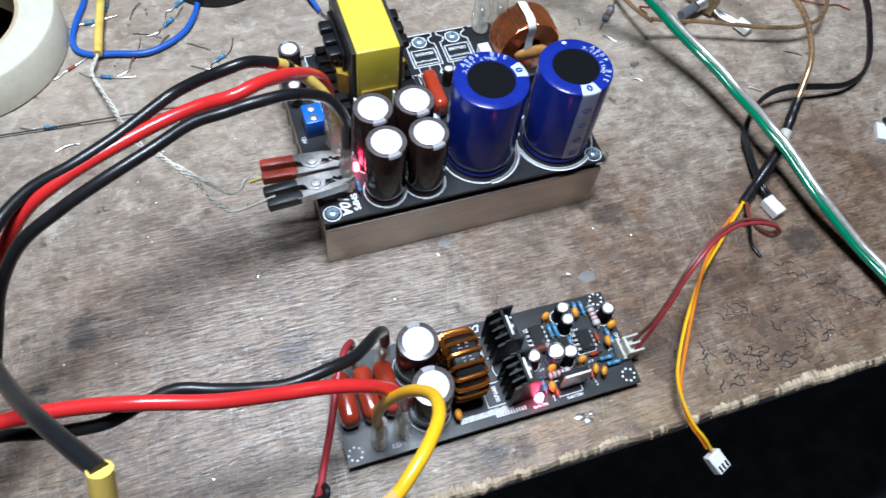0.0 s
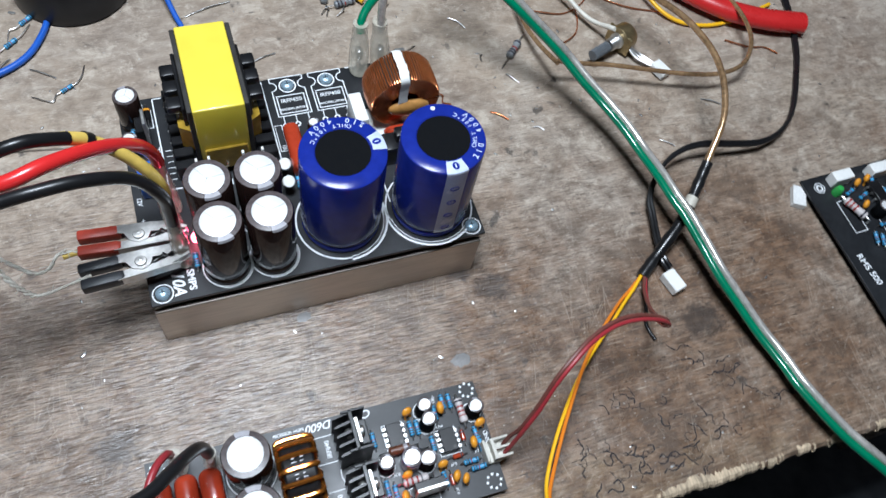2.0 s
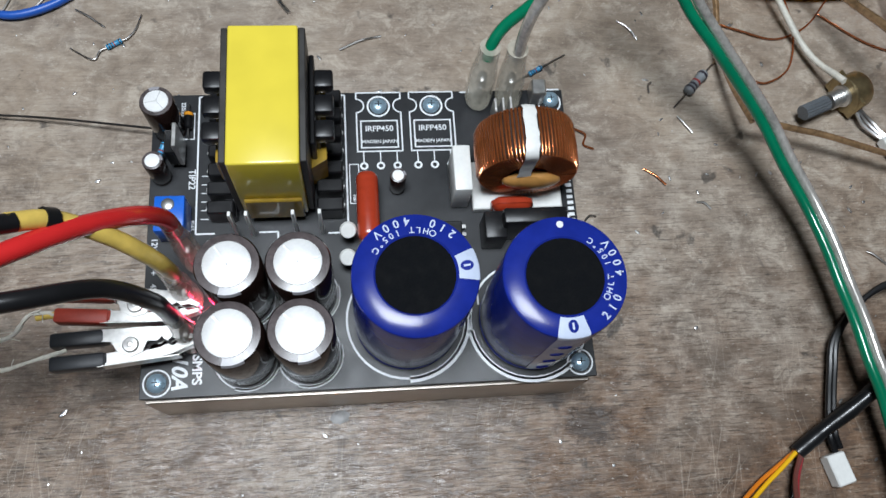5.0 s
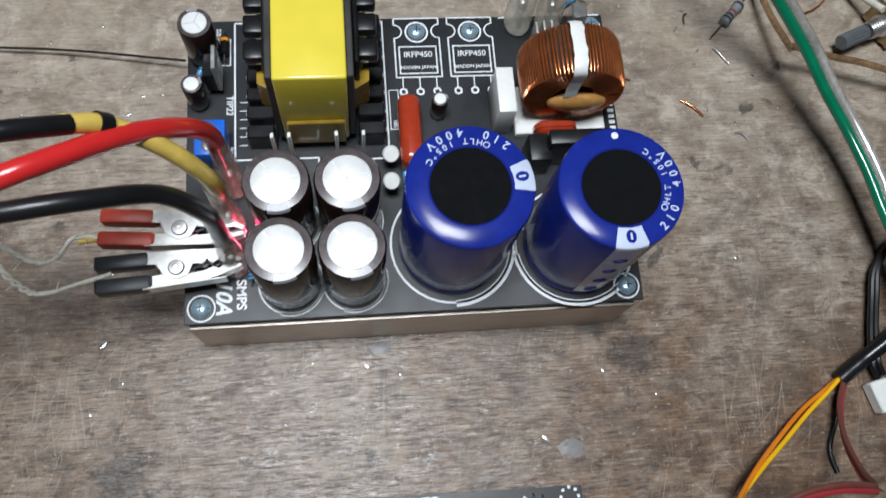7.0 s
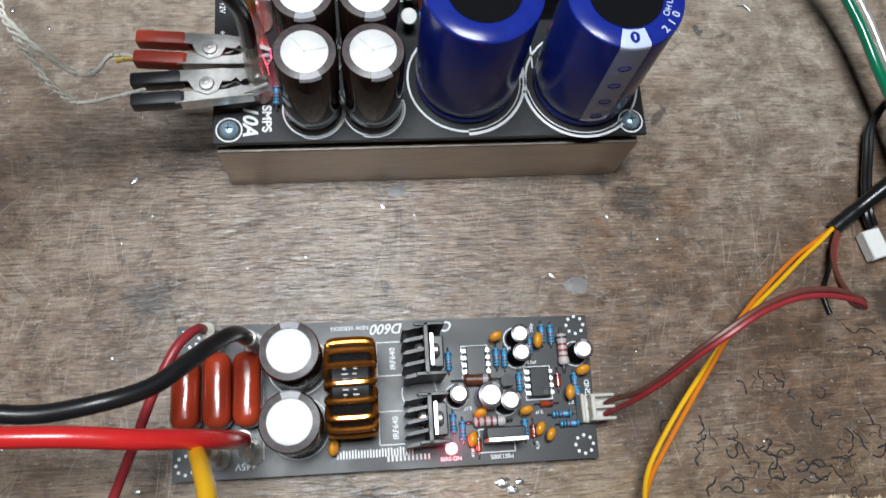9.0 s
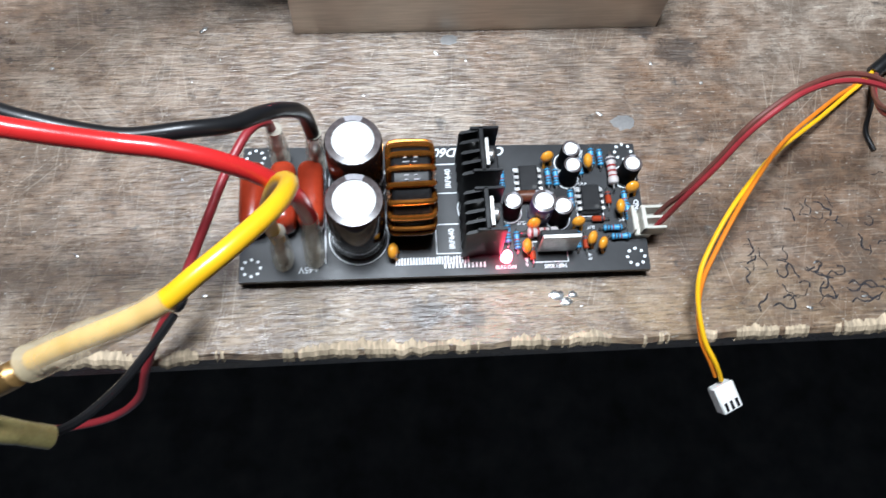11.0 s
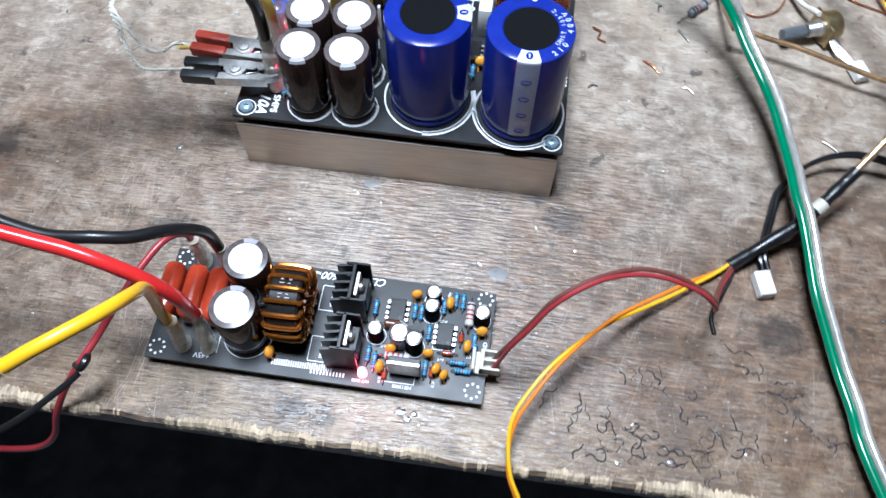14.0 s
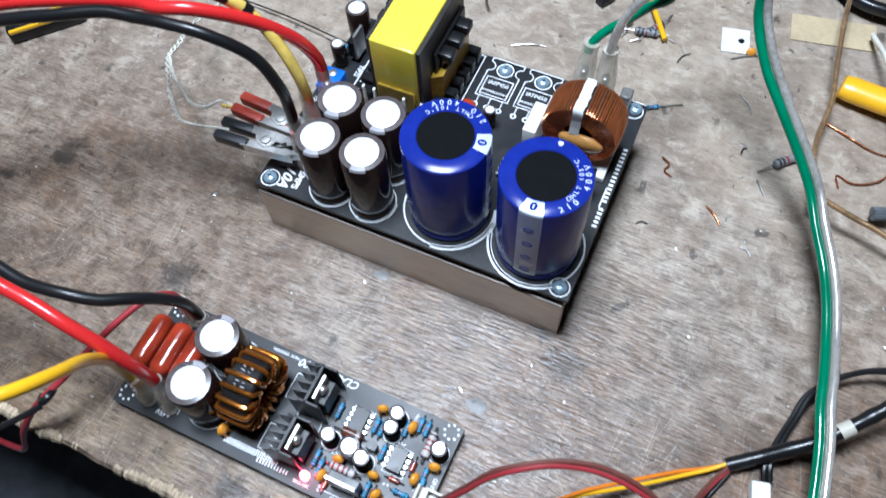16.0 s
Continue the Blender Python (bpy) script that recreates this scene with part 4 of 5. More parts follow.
for k, z in enumerate((0, 1)):
    for i in range(6):
        stroke(bm, 33.2 + k * 3.0 + rng.uniform(-.3, .3), -84.5 + i * 1.5, 34.8 + k * 3.0 + rng.uniform(-.6, .6), -84.5 + i * 1.5, .35, DB + 28.75)
part("coil_print", bm, RIMMARK, DT)


def fin_sink(x, y, half):
    bm = BM()
    box(bm, (0, 0, 11.5), (1.5, 2 * half, 21), .2, 1)
    o = part("finned_sink", bm, BLACKP, DT, "black finned heat sink for a transistor")
    o.location = (x * MM, y * MM, DB * MM)
    for sgn in (-1, 1):
        bm = BM()
        box(bm, (1.2, sgn * (half - .4), 11.5), (9.4, 1.1, 21), .2, 1)
        part("side_wall", bm, BLACKP, o)
    for i in range(5):
        bm = BM()
        yy = (i - 2) * half * .46
        plate(bm, [(-7.2, yy - 1.3), (-6.4, yy - 1.5), (-.6, yy - .5), (-.6, yy + .5), (-6.2, yy - .4)], 1, 21)
        part("fin", bm, BLACKP, o)
    return o


for y, half in ((-71.0, 8.0), (-91.8, 7.4)):
    fin_sink(58.6, y, half)
    bm = BM()
    lathe(bm, [(2.0, 0), (2.0, 1.4), (1.3, 2.2), (0, 2.3)], 14, m=Matrix.Translation((57.6, y + .6, DB + 15.5)) @ Matrix.Rotation(radians(-90), 4, "Y"))
    part("nut", bm, STEEL, DT, "bright metal nut")
    to220(DT, 60.4, y, DB + 1.5, 10, 0, 18.5)
    bm = BM()
    lathe(bm, [(2.2, 0), (2.2, 1.0), (1.4, 1.7), (0, 1.8)], 16, m=Matrix.Translation((61.2, y, DB + 17)) @ Matrix.Rotation(radians(90), 4, "Y"))
    part("screw", bm, STEEL, DT)
for x, y in ((76, -73), (96.5, -81)):
    chip(DT, x, y, DB, 9, 9.6)
to220(DT, 82.8, -99.0, DB + .4, 12.5, 90, 14)
for x, y, r, h in ((90, -66, 3.1, 11), (90, -72, 3.1, 11), (110.4, -72, 3.3, 10.5), (69, -84, 3.2, 10), (85, -87, 3.4, 11.5)):
    elco(DT, x, y, DB, r, h, DISC, rng.uniform(0, 90), vent=False, label="small black electrolytic capacitor")
elco(DT, 79, -85, DB, 4.2, 11, mat("violet_grey_sleeve", (0.06, 0.055, 0.14), 0.3, coat=0.3), 60, label="violet-grey electrolytic capacitor")
for x, y, a in ((83, -65.5, 20), (97, -67.5, 80), (111, -78, 15), (106, -85, 80), (76, -90, 10), (91, -90, 10), (73, -98, 80), (95, -96, 60), (98.3, -98, 60), (29, -98, 80)):
    drop_cap(DT, x, y, DB + 4.4, a, 1.0 + rng.uniform(-.08, .1))
for x, y in ((67, -72.5), (83, -72), (85.7, -72.3), (94.5, -68.5), (99, -64.8), (102, -65.2), (90, -80.5), (67.3, -92.5), (70.2, -95), (90.5, -95.5), (108.5, -81.5), (109, -86)):
    resistor(DT, x, y, DB + 1.9, 90, k=.98)
for x, y in ((103, -91.6), (105.3, -94.8)):
    resistor(DT, x, y, DB + 1.9, 0)
resistor(DT, 105.4, -70.6, DB + 2.4, 90, RESG, 1.65, (BANDR, BANDR, BANDR, BAND), pos=(-1.5, -.3, .9, 2.3))
resistor(DT, 79, -92.6, DB + 2.4, 0, RESG, 1.65, (BANDR, BANDR, BANDR, BAND), pos=(-2.3, -1.0, .3, 1.5))
for x, y, a, b, c in ((103, -80.5, 90, GLASSR, BAND), (98.5, -88, 0, GLASSR, BAND), (93.3, -96.5, 90, GLASSR, BAND), (75, -99.8, 90, GLASSR, BAND)):
    diode(DT, x, y, DB + 1.5, a, b, c, 1.1)
diode(DT, 76, -79, DB + 2.2, 0, mat("brown_diode", (0.10, 0.035, 0.018), 0.3), RIMMARK, 2.2)
bm = BM()
outline = [(2.3 * math.cos(radians(a)), 2.3 * math.sin(radians(a))) for a in range(-40, 221, 20)]
plate(bm, outline, 1.5, 6)
o = part("small_transistor", bm, BLACKP, DT)
o.location = (85.6 * MM, -80.5 * MM, DB * MM)
bm = BM()
lathe(bm, [(1.9, 0), (1.9, .8), (1.55, .9), (1.55, 3.6), (1.1, 4.7), (0, 5.0)], 18, (66.3, -100.4, DB))
led = part("indicator_led", bm, LEDR, DT, "lit red LED")
led_data = bpy.data.lights.new("led_glow", "POINT")
led_data.energy, led_data.color, led_data.shadow_soft_size = 0.0022, (1.0, 0.02, 0.08), 0.002
glow = new("led_glow", led_data)
glow.location = (66.3 * MM, -100.4 * MM, (DB + 7.2) * MM)
led_data2 = bpy.data.lights.new("led_glow", "POINT")
led_data2.energy, led_data2.color, led_data2.shadow_soft_size = 0.003, (1.0, 0.02, 0.08), 0.002
glow2 = new("led_glow", led_data2)
glow2.location = (15.6 * MM, 20.5 * MM, (HB + 8) * MM)


def header_plug(parent):
    bm = BM()
    box(bm, (112, -90.5, DB + 1.4), (7, 9.0, 2.8), .3, 1)
    box(bm, (109, -90.5, DB + 4), (1.2, 9.0, 7), .3, 1)
    o = part("header_socket", bm, mat("translucent_grey_nylon", (0.52, 0.50, 0.44), 0.4), parent, "greyish nylon connector")
    bm = BM()
    for yy in (-94.2, -90.5, -86.8):
        box(bm, (115.5, yy, DB + 4.5), (8, 1.0, 6.2), .2, 1)
    box(bm, (114, -90.5, DB + 2.3), (10, 8.4, 1.2), .2, 1)
    box(bm, (112.4, -90.5, DB + 5), (1.4, 8.4, 5.6), .2, 1)
    part("plug", bm, MATS["translucent_grey_nylon"], o)


header_plug(DT)
for x, y, top, ln in ((-8, -61.5, 29, (1, -1)), (4.5, -64, 32, (1, -2)), (3.6, -98, 33, (1, 3)), (-6.5, -98.5, 29, (1, 1))):
    spade(DT, x, y, DB, top, 3.3, ln)


# ---- cables ----
RED_PATH = [(9.6, 39.2, 60), (9.2, 38.5, 72), (5, 34, 86), (-5, 26, 99), (-19, 15, 110), (-31, 10, 111), (-43, 11, 108), (-57, 9, 106), (-74, 3, 105), (-92, -5, 104), (-108, -11, 98), (-122, -18, 84), (-133, -26, 68), (-141, -42, 58), (-149, -60, 63), (-154, -74, 76),
            (-149, -81, 87), (-136, -84, 91), (-123, -83, 91), (-102, -85, 92), (-81, -90, 93), (-60, -94, 88), (-38, -94.5, 80), (-26, -95, 77), (-14, -96, 72), (-4, -96, 62), (2.5, -96, 50), (4.6, -95.5, 34)]
cable("power_cable", RED_PATH, 2.6, REDW, "thick glossy red power cable between the two boards", group="power cables")
BLACK_PATH = [(10.5, 13.2, 58), (10.8, 13, 72), (10, 12.5, 84), (3, 12, 98), (-10, 7, 109), (-24, 4, 112), (-36, 3, 111), (-48, 0, 112), (-63, -8, 112), (-80, -15, 110), (-96, -19, 104), (-112, -23, 95), (-124, -29, 80), (-132, -37, 63), (-138, -51, 54), (-146, -67, 58), (-153, -79, 68),
              (-147, -82, 74), (-130, -81, 76), (-118, -84, 78), (-107, -87, 80), (-94, -89, 83), (-83, -86, 83), (-72, -83, 80), (-60, -86, 78), (-48, -88, 75), (-36, -89, 73), (-22, -87, 72), (-12, -83.5, 68), (-5, -77.5, 63), (0, -71.5, 55), (4, -67, 45), (5.4, -65.8, 30)]
cable("power_cable", BLACK_PATH, 2.3, BLKW, "thick black power cable between the two boards", group="power cables")
YB = thing("power_cable", (0, 0, 0), "black cable with aged yellow sleeving and a clip joint", "cable", "power cables")
bm = BM()
tube(bm, [(-13, 25, 108), (-23, 20, 116), (-33, 18, 116), (-43, 19, 112), (-52, 18, 109), (-61, 13, 108), (-74, 5, 107), (-90, -3, 106), (-106, -8, 103), (-119, -20, 100), (-124, -42, 102), (-118, -68, 114), (-105, -94, 134), (-92, -114, 152), (-79, -132, 162)], 2.3, 12)
part("insulation", bm, BLKW, YB, smooth=60)
bm = BM()
tube(bm, [(9.5, 26, 58), (9.9, 25.6, 66), (9.0, 25.6, 74), (6.6, 26.2, 81), (3.4, 27, 87), (0, 27.6, 92), (-3.6, 28, 96.4), (-7, 28, 100), (-10, 27, 104), (-14.5, 24.5, 109)], 2.35, 12, wob=.04)
part("yellow_sleeve", bm, SLEEVEY, YB, "aged yellow shrink sleeve", 60)
bm = BM()
tube(bm, [(-7.5, 28, 100.5), (-9.5, 27.4, 103)], 2.95, 12)
part("dark_band", bm, BLKW, YB)


# green and clear twin lead
TWIN = [(131, 110, 85), (138, 119, 102), (147, 130, 118), (156, 135, 117), (161, 132, 97), (163, 126, 75), (173, 113.5, 61), (185, 102, 52), (198, 92, 41), (208, 82, 33), (215, 69, 28), (222.5, 55, 24), (227.5, 40, 22.5), (231, 25, 21), (233, 10, 22), (234.5, -3, 22), (237, -14, 21), (239.5, -28, 18.5), (242, -45, 16), (246.5, -60, 12.5), (251, -75, 9.5), (255, -90, 9), (257, -104, 10), (266, -128, 9), (277, -147, 8), (292, -166, 1), (310, -184, -22), (322, -196, -70)]
G = thing("twin_lead", (0, 0, 0), "green and clear twin mains lead arching from the power supply board", "cable")
bm = BM()
tube(bm, [(104.8, 94.5, 58), (106, 98, 62), (110, 102, 66), (117, 105, 72), (124, 108, 79)] + TWIN, 1.95, 12)
part("green_strand", bm, GRNW, G, "glossy green insulation", 60)
bm = BM()
tube(bm, [(114, 93.5, 60), (114.6, 96, 70), (117, 99, 80), (123, 104, 88)] + [(x + 3.4 * (1 if z < 60 else .7), y + 1.6, z + (.6 if z < 60 else 3.0)) for x, y, z in TWIN], 1.85, 12)
part("clear_strand", bm, CLRW, G, "clear insulation over silvery strands", 60)

# speaker lead of clear insulation with copper inside
cable("speaker_lead", [(214, 93, 17), (222, 91, 16), (233, 88.5, 15), (243, 86, 15), (263, 79.5, 14), (284, 73, 13), (305, 69, 13), (322, 73, 14), (334, 88, 15), (338, 110, 14), (334, 140, 12), (330, 170, 8)], 1.3, COPW, "clear speaker lead showing copper strands", group="speaker leads", flat=1.0)
cable("speaker_lead", [(214, 92, 16), (211, 110, 12), (210, 130, 9), (211, 150, 12), (208, 170, 16), (205, 195, 20), (206, 230, 12)], 1.3, COPW, "clear speaker lead showing copper strands", group="speaker leads")

# the spliced signal lead
SIG = thing("signal_lead", (0, 0, 0), "spliced signal lead with thin red and yellow wires and plugs", "cable")
bm = BM()
SIGB = [(212, -31, 4), (222, -24, 7), (235, -15, 13), (241, -10, 15), (246, -5, 17)]
tube(bm, SIGB, 2.9, 12, wob=.15)
part("black_tube", bm, BLKW, SIG, "black shrink tube", 60)
bm = BM()
tube(bm, [(244.5, -6.5, 16.4), (248, -3, 18)], 3.1, 12)
part("joint_band", bm, mat("pale_solder_joint", (0.48, 0.45, 0.38), 0.5), SIG)
bm = BM()
tube(bm, [(247, -4, 17.5), (255, 5, 22), (260, 10.5, 25)], 2.7, 12, wob=.15)
part("black_tube", bm, BLKW, SIG, "black shrink tube", 60)
bm = BM()
tube(bm, [(259, 10, 24.5), (266, 18, 30), (272, 26, 35), (277, 36, 38), (281, 50, 41), (282, 68, 42), (278, 92, 40), (268, 118, 34), (258, 140, 26), (250, 165, 16), (246, 200, 4)], 1.7, 12, wob=.08)
part("copper_lead", bm, COPW, SIG, "clear lead showing copper strands", 60)
YEL = [(134, -142, -3), (131, -137.5, 2), (127.5, -131, 6), (126, -121, 11), (127, -113, 15), (131, -105, 18), (139, -93, 21), (150, -80, 20), (162, -68, 16), (173, -59, 11), (185, -50, 7), (197, -41, 4), (206, -35, 3.2), (214, -29, 4)]
for mtl, dx, ph in ((YELW, .9, 0), (ORNW, -.9, math.pi)):
    bm = BM()
    tube(bm, [(x + .85 * math.cos(i * .62 + ph), y - .7 * math.cos(i * .62 + ph), z + .8 * math.sin(i * .62 + ph)) for i, (x, y, z) in enumerate(YEL)], .8, 8)
    part("thin_wire", bm, mtl, SIG)
RD = [(117, -91, 10.5), (119, -90, 17), (122, -89, 28), (128, -85, 40), (134, -80, 49), (142, -75, 54), (152, -69.5, 56), (164, -65.5, 55), (176, -64.5, 51), (188, -65.5, 45), (195, -66, 38), (199, -62, 26), (203, -52, 14), (208, -41, 7), (213, -32, 5)]
for mtl, dy, dz in ((THINR, -.8, 0), (BRNW, .8, .5)):
    bm = BM()
    tube(bm, [(x, y + dy * (1 + 1.0 * (i < 2)), z + dz + .6 * math.sin(i * 1.7 + dy)) for i, (x, y, z) in enumerate(RD)], .9, 8)
    part("thin_wire", bm, mtl, SIG)


def white_plug(parent, x, y, z, rz, rx=0.0, ry=0.0, s=(7.5, 9.5, 5.0), slots=True):
    bm = BM()
    box(bm, (0, 0, 0), s, .5, 1)
    o = part("plug", bm, WHITEP, parent, "white nylon plug")
    o.matrix_local = pose(x * MM, y * MM, z * MM, rx, ry, rz)
    for i in (-1, 0, 1) if slots else ():
        bm = BM()
        box(bm, (i * s[0] * .28, -s[1] * .26, s[2] / 2), (s[0] * .14, s[1] * .3, .5))
        part("slot", bm, BLACKP, o)
    return o


white_plug(SIG, 136.5, -147.5, -6.5, 24, 22)
SB = thing("side_lead", (0, 0, 0), "thin black twin lead with a white plug", "cable")
SIDE = [(227.5, -31, 3.6), (226, -25, 5), (228, -14, 5), (231, -3, 5), (234, 8, 6), (242, 18, 8), (252, 25, 10), (263, 28, 12), (275, 28, 12), (290, 26, 10), (310, 25, 7), (328, 31, 5), (344, 44, 3), (360, 66, 2), (372, 87, 2), (384, 120, 2), (392, 170, 2)]
for d in (-1, 1):
    bm = BM()
    tube(bm, [(x + d * .9, y + d * .6, z + (d + 1) * .25) for x, y, z in SIDE], 1.15, 8)
    part("thin_wire", bm, BLKW, SB)
white_plug(SB, 226.5, -37.5, 3.2, 14, 0, 0, (7, 11, 5.4), False)
cable("stray_wire", [(214, -33, 3), (209, -45, 1.2), (205, -54, 1.0), (206, -62, 1.0)], .9, BLKW, "short thin black wire end on the bench", "wire")

# yellow lead from the amplifier board, red thin wire, clips over the edge
YD = thing("output_lead", (0, 0, 0), "yellow output lead clipped to a sleeved test lead", "cable")
YLP = [(-6, -97.5, 22), (-7, -97, 36), (-4.3, -98, 52), (2, -104, 75), (6.5, -112.5, 91), (5, -122.5, 101), (-1.5, -131.5, 105), (-8.5, -138, 105.5), (-14.5, -142.5, 104), (-21, -145, 101.5), (-28.5, -147, 99), (-36.8, -148.4, 95), (-44, -149.6, 90.5)]
bm = BM()
tube(bm, YLP, 2.2, 12)
part("insulation", bm, YELW, YD, "yellow insulation", 60)
bm = BM()
tube(bm, [(-14.5, -142.5, 104), (-21, -145, 101.5), (-28.5, -147, 99), (-36.8, -148.6, 94.6), (-45, -150, 89.5)], [2.7] * 6 + [3.1] * 6 + [3.5] * 6 + [3.9] * 7, 12, wob=.12)
part("clear_sleeve", bm, mat("milky_clear_sleeve", (0.74, 0.62, 0.40), 0.25, vary=0.2, scale=250, alpha=0.38, coat=0.4), YD, "cloudy clear sleeve", 60)
bm = BM()
tube(bm, [(-43, -149.5, 91), (-49, -151, 86), (-56, -152.5, 81.5), (-66, -154.5, 74)], [1.6] * 6 + [3.0] * 6 + [1.8] * 7, 10)
part("crimp", bm, mat("tarnished_brass", (0.34, 0.20, 0.07), 0.35, 0.7, 0.25, 600, 0.1), YD, "tarnished crimp")
bm = BM()
tube(bm, [(-72, -156, 69), (-67, -157, 61), (-62, -157.6, 54), (-57, -158, 47)], [2.4] * 6 + [3.2] * 6 + [3.0] * 7, 12)
part("olive_boot", bm, mat("olive_clear_boot", (0.42, 0.35, 0.14), 0.3, vary=0.2, alpha=0.8, coat=0.3), YD, "olive translucent boot")
bm = BM()
for q in (-1, 1):
    tube(bm, [(-76, -155.5 + q, 78), (-71, -155 + q * 2, 72), (-66, -155 + q, 68)], .9, 8)
part("clip_jaw", bm, STEEL, YD)
bm = BM()
tube(bm, [(-83, -151, 99), (-83, -153.5, 92), (-80, -154.5, 84), (-74, -155.5, 75)], [3.0] * 5 + [4.2] * 5 + [4.4] * 4 + [2.8] * 5, 12)
part("white_boot", bm, mat("milky_boot", (0.66, 0.66, 0.62), 0.35, vary=0.1, alpha=0.85, coat=0.3), YD, "milky white boot")
bm = BM()
tube(bm, [(-79, -131.5, 162.5), (-82, -139, 147), (-84, -145, 125), (-83, -150.5, 103), (-83, -151, 99)], 2.9, 12)
part("sleeved_lead", bm, SLEEVEY, YD, "aged yellow sleeve with a black ring", 60)
bm = BM()
tube(bm, [(-84.1, -144.6, 127), (-84.1, -145.4, 123)], 3.1, 12)
part("dark_band", bm, BLKW, YD)
bm = BM()
tube(bm, [(-58, -158, 48), (-52, -153, 42), (-46, -142, 32), (-40, -128, 24), (-36, -120, 22)], 1.3, 8)
part("black_wire", bm, BLKW, YD)
KN = thing("thin_red_lead", (0, 0, 0), "thin red wire with a black knot, hanging over the edge", "wire")
bm = BM()
tube(bm, [(-7.5, -62, 24), (-8.5, -63, 34), (-13, -69, 39), (-19, -81, 38), (-25, -95, 34), (-31, -107, 28), (-36, -117, 24), (-43, -124, 14), (-50, -131, 0), (-58, -136, -20), (-75, -138, -42), (-100, -139, -54), (-130, -138, -62)], 1.45, 8)
part("insulation", bm, THINR, KN, smooth=60)
bm = BM()
tube(bm, [(-38, -117, 22), (-34, -119, 26), (-32.5, -116, 27), (-34.5, -113.5, 24), (-37, -118, 22)], 1.6, 8)
part("black_knot", bm, BLKW, KN)

# twisted white thread from the red clip
def twisted_thread(pts, turns, spread, label):
    """Two thin strands twisted round one another, with a few loose fibres."""
    t = thing("thread_wire", (0, 0, 0), label, "wire", "white threads")
    line = smooth_line(pts, 10)
    for ph in (0, math.pi):
        bm = BM()
        out = []
        for i, p_ in enumerate(line):
            a = 2 * math.pi * turns * i / len(line) + ph
            k = spread * (1 + .5 * noise.noise(p_ * .09))
            out.append(p_ + Vector((k * math.cos(a), k * math.cos(a + .7) * .6, k * math.sin(a))))
        sweep(bm, out, .52, 6, False, 1.0, .5)
        part("strand", bm, WHTW, t, smooth=60)
    q = random.Random(len(pts))
    for n_ in range(7):
        p_ = line[q.randrange(4, len(line) - 4)]
        bm = BM()
        d = Vector((q.uniform(-3, 3), q.uniform(-3, 3), q.uniform(0, 2)))
        tube(bm, [p_, p_ + d * .6 + Vector((0, 0, .6)), p_ + d * 1.4], .14, 5, 3)
        part("loose_fibre", bm, WHTW, t)


twisted_thread([(-24, 9, 44), (-33, 6, 45.5), (-38, 4, 47), (-43, 4, 48), (-49, 9, 52), (-54, 17, 56), (-60, 26, 56), (-66, 39, 49), (-75, 56, 39), (-84, 86, 22), (-88, 105, 13), (-93, 122, 9), (-97, 139, 6), (-93, 153, 5)], 22, .75, "thin twisted white thread wire running to a clip")
twisted_thread([(-24, 19.5, 45), (-33, 20, 46), (-36.5, 14, 47.5), (-41, 12, 49), (-46, 14, 52.5), (-53, 19, 56.5), (-60, 27, 57)], 7, .45, "thin white thread wire looped at a red clip")
cable("wire_stub", [(-24, 19.4, 45), (-28, 19.6, 45), (-32, 19.2, 44.6)], 1.1, SLEEVEY, "short bare yellowish wire end in a red clip", "wire", seg=8)
cable("sleeve_piece", [(-92.5, 152, 6), (-90, 170, 6.5), (-86, 193, 8), (-83, 215, 9)], 2.4, SLEEVEY, "aged yellow cable sleeve lying on the bench", "sleeve")


# ---- loose things on the bench ----
def tape_roll(x, y, R, r, h, body, label):
    t = thing("tape_roll", (x, y, 0), label, "tape roll")
    bm = BM()
    lathe(bm, [(r, .3), (R - .8, .3), (R, 1.2), (R, h - 1), (R - .8, h), (r, h), (r, .3)], 72)
    part("tape", bm, body, t)
    bm = BM()
    lathe(bm, [(r - 2, .2), (r - .02, .2), (r - .02, h - .2), (r - 2, h - .2), (r - 2, .2)], 64)
    part("card_core", bm, CARD, t)


tape_roll(-163, 178, 56, 38, 24, CREAM, "roll of cream masking tape lying flat")
tape_roll(-20, 208, 30, 15, 20, BLKW, "roll of black insulating tape lying flat")


def loose_resistor(x, y, rz, body, k, label, bend):
    t = thing("loose_resistor", (x, y, 1.25 * k), label, "resistor", "loose resistors on the bench")
    resistor(t, 0, 0, 0, rz, body, k, leads=False, name="body")
    d = Vector((math.cos(radians(rz)), math.sin(radians(rz)), 0))
    e = Vector((-d.y, d.x, 0))
    for s in (-1, 1):
        bm = BM()
        tube(bm, [d * s * 3 * k, d * s * 6 * k, d * s * 10 + e * bend * s * 2, d * s * 15 + e * bend * 7 + Vector((0, 0, -.6 * k))], .3, 6, 4)
        part("lead", bm, TIN, t)


